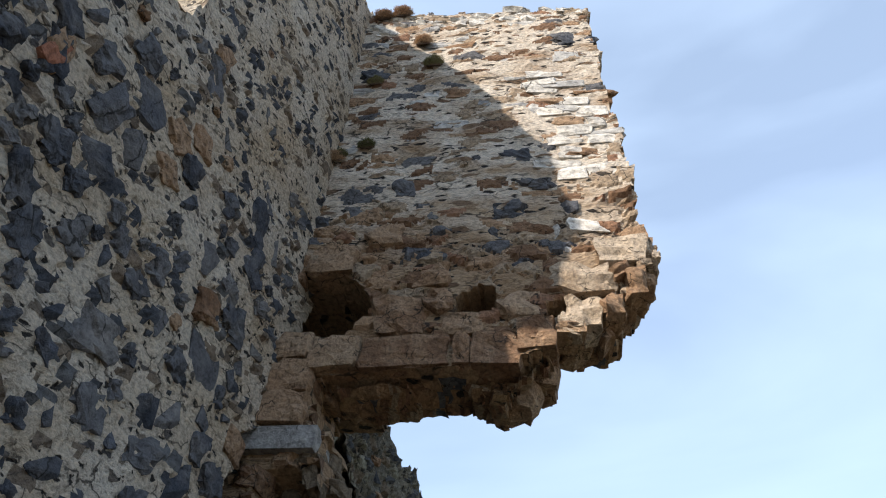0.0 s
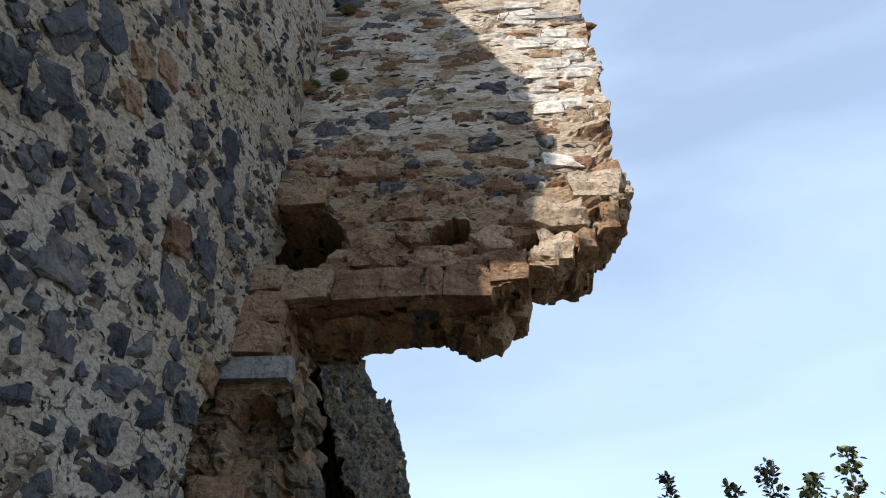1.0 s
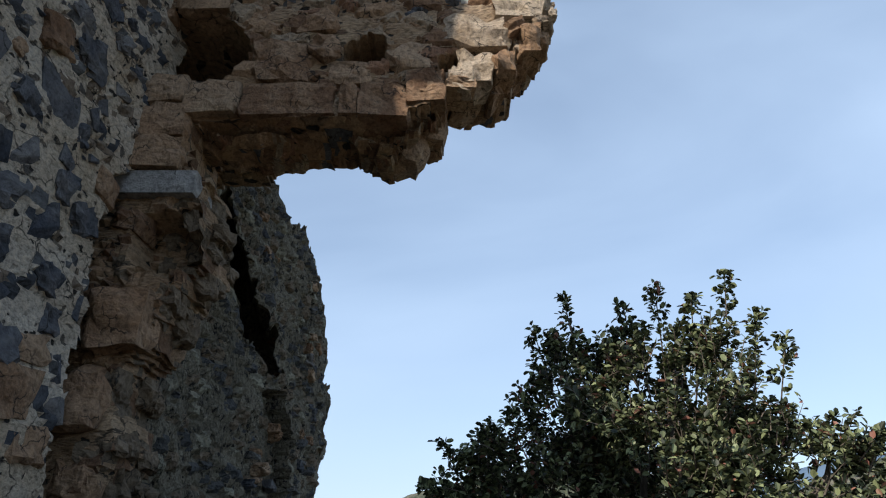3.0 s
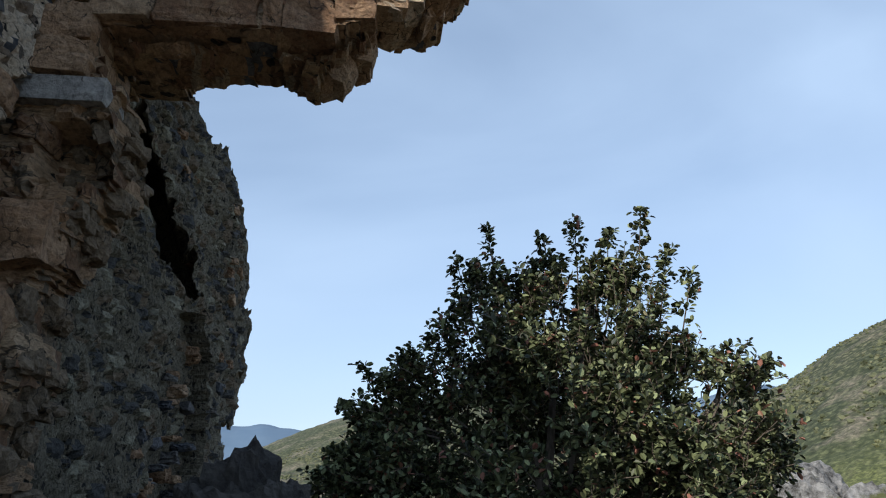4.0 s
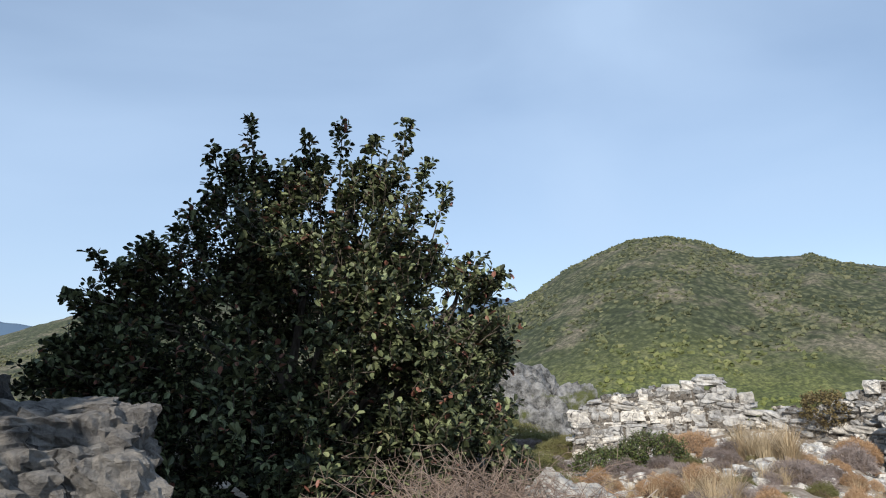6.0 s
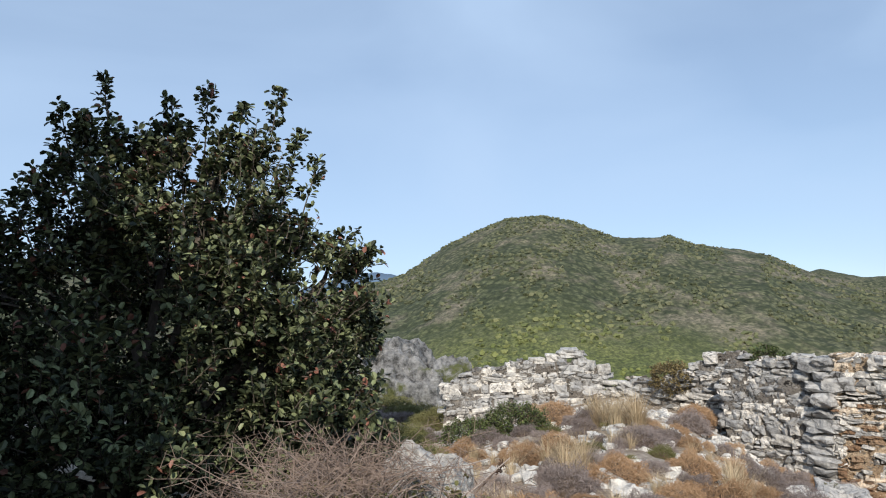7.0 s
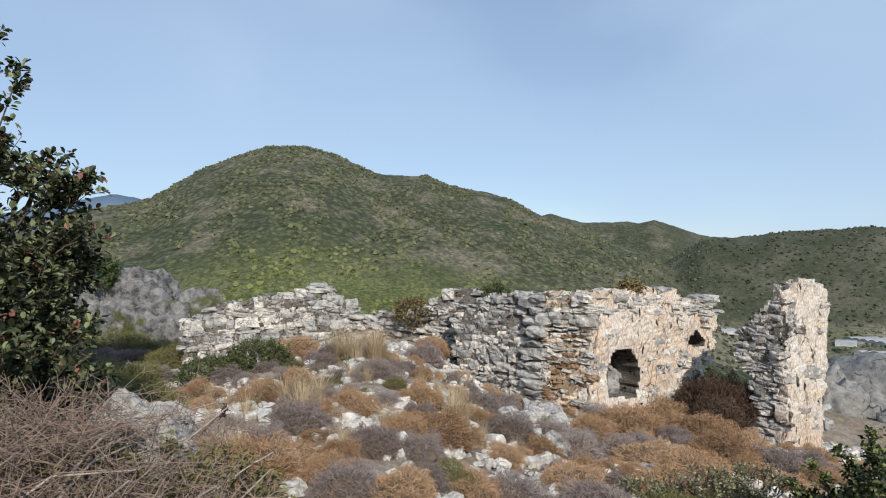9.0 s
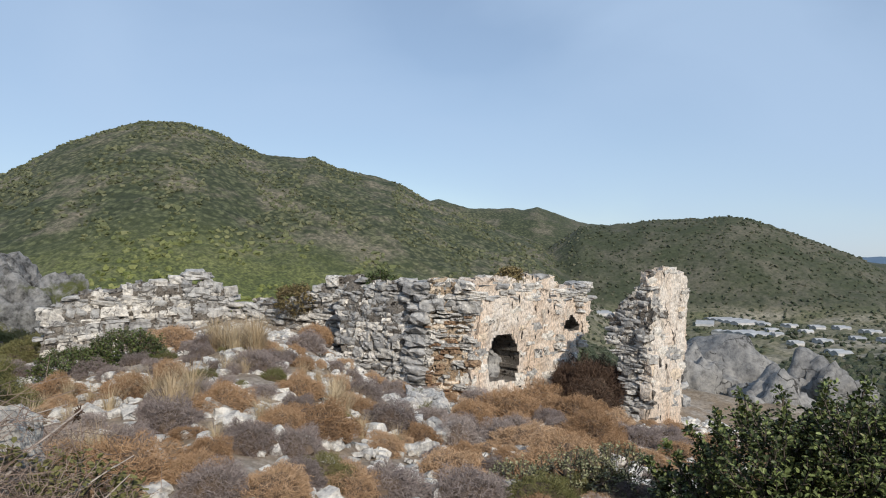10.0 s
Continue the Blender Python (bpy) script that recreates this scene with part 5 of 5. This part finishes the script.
def boulder(name, az, el, r, w, d, h, turn, mat, label, seed, group="", top=True, cuts=10, blocky=0.45, rough=0.3, category="rock"):
    """A boulder whose top shows at azimuth and elevation from the standing place."""
    x, y = polar(az, r)
    bm = rock_bm(seed, cuts, blocky, rough)
    for q in bm.verts:
        p = q.co * 3.5 + Vector((seed % 50, 0, 0))
        q.co += q.co.normalized() * (0.09 * noise.noise(p) + 0.06 * abs(noise.noise(p * 2.3)) + 0.035 * noise.noise(p * 5) + 0.02 * noise.noise(p * 11))
    ob = tagged(link(name, bm, mat, smooth=name == "outcrop"), label, category, group)
    ob.matrix_world = pose(0.25 + x, y, 1.42 + r * math.tan(radians(el)) - h * 0.5, 0, 0, turn) @ Matrix.Diagonal((w, d, h, 1))
    return ob


M_OUTCROP = stone_material("smooth_grey_outcrop", (0.15, 0.148, 0.145), (0.20, 0.197, 0.19), (0.28, 0.272, 0.26), 5.0, 1.0)
M_PALEROCK = stone_material("pale_rock", (0.42, 0.405, 0.38), (0.52, 0.50, 0.47), (0.62, 0.595, 0.56), 16, 1.0)
boulder("boulder", 44.0, -9.0, 4.7, 0.5, 0.6, 0.85, 20, M_PALEROCK, "pitted pale limestone outcrop among dry twigs", 901, cuts=16, blocky=0.3, rough=0.14)
boulder("boulder", 76.5, -12.6, 8.6, 0.75, 0.6, 0.4, 10, M_PALEROCK, "pale limestone boulder among cushion shrubs", 902)
boulder("boulder", 72.5, -10.6, 10.4, 0.6, 0.5, 0.4, 40, M_PALEROCK, "pale limestone boulder among cushion shrubs", 903)
boulder("boulder", 62.5, -6.2, 12.5, 0.5, 0.4, 0.35, 70, M_PALEROCK, "pale limestone boulder among cushion shrubs", 904)
boulder("boulder", 75.2, -10.2, 11.2, 0.9, 0.6, 0.6, 15, M_PALEROCK, "pale limestone boulder below the ruined wall", 905)
boulder("outcrop", 98.0, -6.7, 24, 3.6, 3.2, 3.4, 30, M_OUTCROP, "smooth grey limestone outcrop beyond the ruin", 906, cuts=16, blocky=0.3, rough=0.22)
boulder("outcrop", 96.2, -7.2, 22, 1.7, 2.0, 3.0, 60, M_OUTCROP, "smooth grey limestone outcrop beyond the ruin", 907, cuts=16, blocky=0.3, rough=0.22)
boulder("outcrop", 102.5, -9.6, 21, 1.9, 2.0, 2.8, 10, M_OUTCROP, "grey limestone outcrop beyond the leafy bush", 908, cuts=16, blocky=0.4, rough=0.3)
boulder("outcrop", 105.6, -8.0, 26, 2.0, 2.4, 3.0, 50, M_OUTCROP, "pale broken limestone crag above the valley", 909, cuts=16, blocky=0.4, rough=0.35)
def crag_material():
    m, n, l, b = material("scrubby_crag", 0.95)
    v = coords(n, l)
    fine = noise_tex(n, l, v, 1.1, 10, 0.75)
    rock = ramp(n, l, fine, [(0.38, (0.06, 0.058, 0.055)), (0.5, (0.24, 0.235, 0.228)), (0.62, (0.40, 0.39, 0.375))])
    c = mix(n, l, remap(n, l, noise_tex(n, l, v, 0.22, 8, 0.65), 0.54, 0.60), rock, (0.12, 0.13, 0.05))
    l.new(c, b.inputs["Base Color"])
    bump(n, l, b, fine, 1.0, 0.6)
    return m


M_CRAG = crag_material()
boulder("crag", 41.2, -0.2, 62, 11.0, 9, 12, 25, M_CRAG, "grey limestone crag on the wooded hillside", 911, "hillside crag", cuts=26, blocky=0.25, rough=0.18)
boulder("crag", 44.0, -0.9, 58, 5.0, 7, 10, 60, M_CRAG, "grey limestone crag on the wooded hillside", 912, "hillside crag", cuts=20, blocky=0.25, rough=0.2)

# ---- parapet remains beside the standing place ----
# two darkened copies of the grey rock: the castle's shade is in their colour
M_PARAPET_SHADE = stone_material("shaded_grey_rock", (0.13, 0.125, 0.12), (0.20, 0.19, 0.18), (0.29, 0.275, 0.255), 14, 1.0)
M_DEEPSHADE_ROCK = stone_material("deep_shade_rock", (0.035, 0.034, 0.034), (0.055, 0.052, 0.05), (0.08, 0.075, 0.07), 9, 1.0)


def parapet_mesh(seed, mat=None):
    bm = rock_bm(seed, 13, 0.72, 0.20)
    for q in bm.verts:
        p = q.co * 4 + Vector((seed, 0, 0))
        q.co += q.co.normalized() * (0.08 * noise.noise(p) + 0.05 * noise.noise(p * 2.6) + 0.028 * noise.noise(p * 6) + 0.016 * noise.noise(p * 13))
    me = bpy.data.meshes.new("stone")
    bm.to_mesh(me)
    bm.free()
    me.materials.append(mat or M_PARAPET_SHADE)
    return me


PSTONES = [parapet_mesh(600 + i) for i in range(6)]
DSTONES = [parapet_mesh(620 + i, M_DEEPSHADE_ROCK) for i in range(4)]
PAR = tagged(new("parapet"), "broken grey limestone parapet in the wall foot", "parapet")
pg = random.Random(8)
for az, el, r, w, d, h, kit in ((-1.6, 1.6, 4.3, 0.34, 0.4, 0.7, GREYS), (0.6, -0.6, 4.2, 0.36, 0.4, 0.6, GREYS), (2.0, -1.7, 4.1, 0.3, 0.4, 0.5, GREYS), (-3.2, -0.6, 4.2, 0.4, 0.5, 0.7, GREYS),
                               (7.6, -2.5, 3.6, 0.62, 0.5, 0.34, GREYS), (-6.7, -3.1, 3.4, 0.5, 0.5, 0.3, GREYS), (7.7, -2.1, 3.6, 0.30, 0.35, 0.16, LIMES), (5.2, -2.9, 3.5, 0.36, 0.45, 0.2, GREYS), (9.2, -3.0, 3.5, 0.34, 0.45, 0.32, GREYS), (11.0, -3.9, 3.5, 0.2, 0.4, 0.3, GREYS), (2.6, -3.9, 3.4, 0.3, 0.4, 0.2, GREYS), (0.2, -3.9, 3.4, 0.3, 0.4, 0.25, OCHRES),
                               (6.0, -5.4, 3.4, 0.42, 0.5, 0.3, GREYS), (10.2, -6.2, 3.4, 0.38, 0.5, 0.34, GREYS), (2.2, -6.2, 3.3, 0.36, 0.5, 0.3, GREYS), (-2.6, -5.0, 3.4, 0.5, 0.5, 0.3, GREYS), (-6.5, -2.2, 3.9, 0.45, 0.5, 0.4, GREYS), (-10, -2.8, 4.0, 0.5, 0.5, 0.35, OCHRES), (-14, -2.4, 4.0, 0.55, 0.5, 0.4, GREYS), (-18, -3, 4.0, 0.5, 0.5, 0.35, SLATES)):
    x, y = polar(az, r)
    z = 1.40 + r * math.tan(radians(el))
    mesh_part("stone", pg.choice(DSTONES) if r > 3.8 else pg.choice(PSTONES) if kit in (GREYS, LIMES) else pg.choice(kit), PAR, pose(0.2 + x, 0.1 + y, z - h * 0.45, pg.uniform(-8, 8), pg.uniform(-8, 8), pg.uniform(-25, 25)) @ Matrix.Diagonal((w, d, h, 1)))
base = slab([(0, -0.3), (0, 0.95), (0.6, 1.0), (1.2, 0.9), (1.75, 0.85), (1.8, -0.3)], 0.5, 0.08, 0.1, 0.1, 31)
core = link("core", base, M_PARAPET_SHADE, PAR)
core.matrix_basis = wall_frame(-0.75, 3.85, 100.0)

# ---- bushes ----
def bush(az, r, lobes, seed, sprigs, leaf, mat, label, shoots=()):
    x, y = polar(az, r)
    return leafy("bush", (x, y, ground_z(x, y)), lobes, seed, sprigs, leaf, mat, 0.04, label, "bush", shoots)


M_SAGE = leaf_material("sage_leaf", (0.14, 0.145, 0.075), (0.28, 0.28, 0.16), (0.32, 0.26, 0.15))
M_LEAF3 = leaf_material("dark_oak_leaf", (0.025, 0.038, 0.012), (0.165, 0.20, 0.07), (0.20, 0.19, 0.08))
bush(101.5, 5.6, [((0, -0.05, 0.55), (0.5, 0.42, 0.45)), ((-0.1, -0.55, 0.62), (0.42, 0.4, 0.5)), ((0.2, 0.42, 0.25), (0.3, 0.24, 0.3)), ((0.1, -1.0, 0.55), (0.45, 0.4, 0.48)), ((0.1, -1.5, 0.6), (0.5, 0.5, 0.5)), ((-0.3, -0.2, 0.3), (0.4, 0.5, 0.35))], 51, 3600, 0.036, M_LEAF3, "leafy green evergreen bush on the slope",
     ((0.0, 0.1, 1.18, 0.4), (-0.1, -0.4, 1.28, 0.4), (-0.2, -0.8, 1.22, 0.3), (0.1, 0.45, 0.88, 0.3), (0, -1.4, 1.25, 0.4), (0.0, -0.15, 1.2, 0.35), (-0.1, -0.62, 1.3, 0.3), (0.1, 0.6, 0.75, 0.3), (0.2, 0.75, 0.6, 0.3), (0, -1.1, 1.2, 0.35), (0.1, 0.28, 1.0, 0.3)))
bush(88.0, 6.49, [((0, 0, 0.10), (0.35, 0.34, 0.22)), ((0.1, -0.4, 0.14), (0.3, 0.3, 0.24)), ((-0.1, 0.42, 0.06), (0.26, 0.28, 0.18))], 58, 420, 0.026, M_SAGE, "low grey-green bush beside the leafy bush")
M_JUNIPER = leaf_material("juniper_leaf", (0.055, 0.078, 0.022), (0.105, 0.13, 0.042), (0.12, 0.10, 0.04))
bush(48.8, 12.4, [((0, 0, 0.12), (0.6, 0.5, 0.24)), ((0.55, -0.5, 0.28), (0.6, 0.5, 0.34))], 52, 1300, 0.036, M_JUNIPER, "low dark-green evergreen bush before the ruin")
bush(46.5, 4.5, [((0, 0, 0.2), (0.35, 0.3, 0.35)), ((0.3, -0.35, 0.15), (0.3, 0.3, 0.3))], 53, 260, 0.04, M_OLIVE, "sparse olive-green low bush on the slope")
bush(64.57, 15.9, [((0, 0, 0.72), (0.5, 0.4, 0.26)), ((0.4, -0.3, 0.62), (0.4, 0.3, 0.2))], 54, 420, 0.045, M_SUNBURNT, "olive-brown bush growing on the ruined wall")
bush(71.38, 14.74, [((0, 0, 1.92), (0.3, 0.3, 0.24))], 55, 220, 0.045, M_LEAF2, "small green bush growing on the ruined wall")
bush(82.34, 14.39, [((0, 0, 2.5), (0.34, 0.25, 0.17))], 56, 260, 0.04, M_SUNBURNT, "small dry bush growing on the ruined wall")


sx, sy = polar(39.4, 58)
leafy("sapling", (sx, sy, 0.6), [((0, 0, 1.1), (0.8, 0.7, 0.7)), ((0.2, -0.2, 1.7), (0.5, 0.5, 0.5))], 57, 220, 0.16, M_LEAF2, 0.06, "small green sapling on the grey crag", "tree")


def twig_bush(az, dist, seed, high):
    """A heap of bare arching twigs, with a few pale dead branches lying over it."""
    g = random.Random(seed)
    x, y = polar(az, dist)
    thing = tagged(new("twig_bush"), "tangled bare brown twigs beside the carob tree", "bush")
    thing.location = (x, y, ground_z(x, y))
    v, f, lv, lf = [], [], [], []
    for _ in range(1100):
        a = g.uniform(0, 2 * math.pi)
        p = Vector((g.gauss(0, 0.3), g.gauss(0, 0.3), high * g.uniform(0.0, 1.0)))
        d = Vector((math.cos(a), math.sin(a), g.uniform(0.1, 0.9)))
        q = p + d * g.uniform(0.15, 0.36)
        w = q + Vector((d.x, d.y, g.uniform(-0.5, 0.3))) * g.uniform(0.12, 0.3)
        tube(v, f, [p, q, w], [0.003, 0.0022, 0.0012], 3)
        for _ in range(4):
            o = q.lerp(w, g.random())
            e = o + Vector((g.gauss(0, 0.07), g.gauss(0, 0.07), g.gauss(0.02, 0.06)))
            tube(v, f, [o, e], [0.0022, 0.0012], 3)
        if g.random() < 0.5:
            sprig(lv, lf, None, None, p * 0.9, d, g, 0.12, 0.03, 4)
    tagged(from_lists("twig_tangle", v, f, M_TWIG, thing), "bare brown twigs", kind="stuff")
    from_lists("foliage", lv, lf, M_OLIVE, thing)
    for s in range(13):
        a, k = g.uniform(-0.9, 2.4), g.uniform(0.6, 1.15)
        p = Vector((g.uniform(-0.6, 0.4), g.uniform(-0.6, 0.1), high * g.uniform(0.1, 0.8)))
        way = Vector((math.cos(a), -0.35 * math.sin(a), 0))
        bv, bf = [], []
        tube(bv, bf, [p, p + 0.4 * k * way + Vector((0, 0, 0.16)), p + k * way + Vector((0, 0, g.uniform(0.1, 0.4)))], [0.010, 0.007, 0.003], 5)
        from_lists("branch", bv, bf, M_DEADWOOD, thing, "pale dead branch")
    return thing


twig_bush(40.6, 4.5, 71, 0.74)
twig_bush(37.8, 4.5, 72, 0.50)
twig_bush(42.5, 4.1, 73, 0.34)


def dry_stalk():
    """A leaning dead flower stalk with a bent seed head."""
    p, q = Vector((*polar(48.2, 4.9), 0.12)), Vector((*polar(52.0, 5.0), 0.56))
    thing = tagged(new("dry_stalk"), "leaning dead flower stalk with a dark seed head", "plant")
    thing.location = p
    d = q - p
    bend = [Vector((0, 0, -0.12)), Vector((0, 0, 0)), d * 0.5 + Vector((0, 0, 0.08)), d * 0.85 + Vector((0, 0, 0.05)), d]
    v, f = [], []
    tube(v, f, bend, [0.010, 0.009, 0.008, 0.006, 0.005], 6)
    for k, a in ((0.62, 0.10), (0.75, -0.08)):
        o = bend[2].lerp(bend[4], k - 0.4)
        tube(v, f, [o, o + Vector((0.02, a, 0.09))], [0.005, 0.003], 4)
    from_lists("stem", v, f, M_TWIG, thing)
    g = random.Random(5)
    for o in (bend[4], bend[3] + Vector((0.02, -0.08, 0.07))):
        hv, hf = [], []
        for _ in range(26):
            e = Vector((g.gauss(0, 1), g.gauss(0, 1), g.gauss(0, 1))).normalized() * g.uniform(0.02, 0.04)
            tube(hv, hf, [o, o + e], [0.005, 0.003], 4)
        from_lists("seed_head", hv, hf, M_DARKSCRUB, thing, "dark dried seed head")


dry_stalk()

# dry tufts rooted in the tower's joints
for s, z, k in ((0.02, 7.95, 0.3), (0.42, 8.15, 0.22), (0.35, 9.6, 0.22), (0.95, 10.6, 0.3), (1.15, 9.95, 0.28), (0.25, 11.5, 0.35), (0.55, 11.55, 0.35), (0.1, 8.0, 0.2)):
    ob = tagged(new("wall_plant", CUSHIONS["olive" if k < 0.3 else "brown"][1]), "small dry brown plant rooted in a wall joint", "plant", "plants on the tower wall")
    ob.matrix_world = TOWER @ pose(s, -0.02, z, 55) @ Matrix.Diagonal((k, k, k, 1))

# ---- far woods and the valley ----
def far_woods():
    g = np.random.default_rng(7)
    ico = bmesh.new()
    bmesh.ops.create_icosphere(ico, subdivisions=1, radius=1.0)
    tv = np.array([q.co[:] for q in ico.verts])
    tf = np.array([[q.index for q in fa.verts] for fa in ico.faces])
    ico.free()
    n = 62000
    az = g.uniform(-6, 114, n)
    r = np.where(g.random(n) < 0.58, g.uniform(90, 420, n), g.uniform(300, 1150, n))
    dens = np.array([noise.noise(Vector((a * 0.25, b * 0.012, 1.0))) for a, b in zip(az, r)])
    ok = (dens > np.where(r < 430, -0.25, np.where(az > 84, -0.4, -0.06))) & ~((az > 93) & (r > 330) & (r < 640) & (g.random(n) < 0.35))
    az, r = az[ok], r[ok]
    z = ground_height(az, r)
    x, y = r * np.sin(np.radians(az)), r * np.cos(np.radians(az))
    lift = np.array([min(1.0, d / 300) * (3.4 * noise.noise(Vector((a, b, 0)) * 0.011) + 2.0 * noise.noise(Vector((a, b, 0)) * 0.035)) for a, b, d in zip(x, y, r)])
    size = g.uniform(0.6, 1.45, len(x)) * np.where(r < 430, 0.35 + r / 230, np.where(az > 84, 1.35, 1.7))
    v = tv[None] * (1 + 0.35 * g.standard_normal((len(x), len(tv), 1))) * size[:, None, None] * np.array([1, 1, 0.85]) + np.stack([x, y, z + lift + 0.2 * size], -1)[:, None]
    f = tf[None] + (np.arange(len(x)) * len(tv))[:, None, None]
    me = bpy.data.meshes.new("far_woods")
    me.from_pydata(v.reshape(-1, 3).tolist(), [], f.reshape(-1, 3).tolist())
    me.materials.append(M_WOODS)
    return tagged(new("far_woods", me), "scattered pines and maquis covering the far hillsides", "woods", kind="stuff")


def woods_material():
    m, n, l, b = material("far_foliage", 0.95)
    v = coords(n, l)
    r = n.new("ShaderNodeNewGeometry").outputs["Random Per Island"]
    ln = n.new("ShaderNodeVectorMath")
    ln.operation = "LENGTH"
    l.new(v, ln.inputs[0])
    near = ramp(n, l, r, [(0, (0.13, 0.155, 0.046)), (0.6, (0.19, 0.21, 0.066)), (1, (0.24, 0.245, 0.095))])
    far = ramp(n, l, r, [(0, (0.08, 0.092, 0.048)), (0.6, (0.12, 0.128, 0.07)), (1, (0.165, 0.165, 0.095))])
    sep = n.new("ShaderNodeSeparateXYZ")
    l.new(v, sep.inputs[0])
    side = n.new("ShaderNodeMath")
    side.operation = "DIVIDE"
    l.new(sep.outputs["Y"], side.inputs[0])
    l.new(ln.outputs["Value"], side.inputs[1])
    # eastern hill's drier foliage, its haze and shade put into a darker colour
    dry = ramp(n, l, r, [(0, (0.042, 0.054, 0.032)), (0.6, (0.07, 0.08, 0.048)), (1, (0.115, 0.112, 0.08))])
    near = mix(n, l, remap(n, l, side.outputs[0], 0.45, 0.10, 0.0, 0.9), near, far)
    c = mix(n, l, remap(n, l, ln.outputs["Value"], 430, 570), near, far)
    l.new(mix(n, l, remap(n, l, side.outputs[0], 0.14, 0.02), c, dry), b.inputs["Base Color"])
    bump(n, l, b, noise_tex(n, l, v, 0.8, 6), 1.0, 1.0)
    return m


M_WOODS = woods_material()
far_woods()

mp, np_, lp, bp = material("white_plastic_sheet", 0.5)
lp.new(ramp(np_, lp, noise_tex(np_, lp, coords(np_, lp), 0.12, 5), [(0.3, (0.24, 0.25, 0.26)), (0.7, (0.48, 0.48, 0.475))]), bp.inputs["Base Color"])
M_PLASTIC = mp
mq, nq, lq, bq = material("plaster_wall", 0.9)
lq.new(ramp(nq, lq, noise_tex(nq, lq, coords(nq, lq), 0.3, 5), [(0.3, (0.42, 0.41, 0.40)), (0.7, (0.62, 0.60, 0.57))]), bq.inputs["Base Color"])
M_PLASTER = mq


def greenhouse(az, el, w, d, turn):
    r = 53.0 / math.tan(radians(-el))
    w, d = (0.7 * w, 0.7 * d) if az > 101 else (w, d)
    x, y = polar(az, r)
    thing = tagged(new("greenhouse"), "long low greenhouse with white plastic roofs in the valley", "greenhouse", "valley greenhouses")
    q = Vector((x, y, 0))
    lift = 3.4 * noise.noise(q * 0.011) + 2.0 * noise.noise(q * 0.035)
    thing.matrix_world = pose(x, y, ground_z(x, y) + lift - 1.0, 0, 0, turn)
    bm = bmesh.new()
    bmesh.ops.create_cube(bm, size=1.0, matrix=Matrix.Translation((0, 0, 1.3)) @ Matrix.Diagonal((w, d, 2.6, 1)))
    link("wall", bm, M_PLASTER, thing)
    bays = max(2, int(w / 9))
    for i in range(bays):
        bm = bmesh.new()
        x0, x1 = -w / 2 + i * w / bays - 0.1, -w / 2 + (i + 1) * w / bays + 0.1
        ring = [[bm.verts.new((x0 + (x1 - x0) * t, sy * (d / 2 + 0.3), 2.62 + 1.3 * math.sin(math.pi * t))) for t in (0, 0.2, 0.4, 0.6, 0.8, 1)] for sy in (-1, 1)]
        for k in range(5):
            bm.faces.new((ring[0][k], ring[0][k + 1], ring[1][k + 1], ring[1][k]))
        for sy in (0, 1):
            bm.faces.new(ring[sy])
        bmesh.ops.recalc_face_normals(bm, faces=bm.faces)
        link("roof", bm, M_PLASTIC, thing)


for row in ((99.3, -4.75, 52, 26, 24), (97.2, -5.0, 34, 14, -8), (101.3, -4.9, 18, 10, 40), (100.5, -5.8, 30, 20, 30), (102.4, -5.9, 11, 8, 8), (103.2, -5.0, 18, 10, 25), (106.6, -4.9, 24, 12, 5), (105.4, -6.1, 18, 10, 15), (106.4, -6.7, 22, 12, 12), (108.4, -5.3, 20, 12, 18), (89.1, -5.0, 26, 14, 10), (104.3, -5.5, 12, 9, 30), (102.0, -5.5, 16, 10, 5), (98.4, -5.5, 12, 8, 55), (107.6, -5.9, 16, 9, 8), (105.0, -5.0, 20, 11, 12), (98.8, -6.4, 14, 9, 20), (109.5, -6.0, 20, 11, 10), (103.6, -6.3, 14, 9, 16)):
    greenhouse(*row)
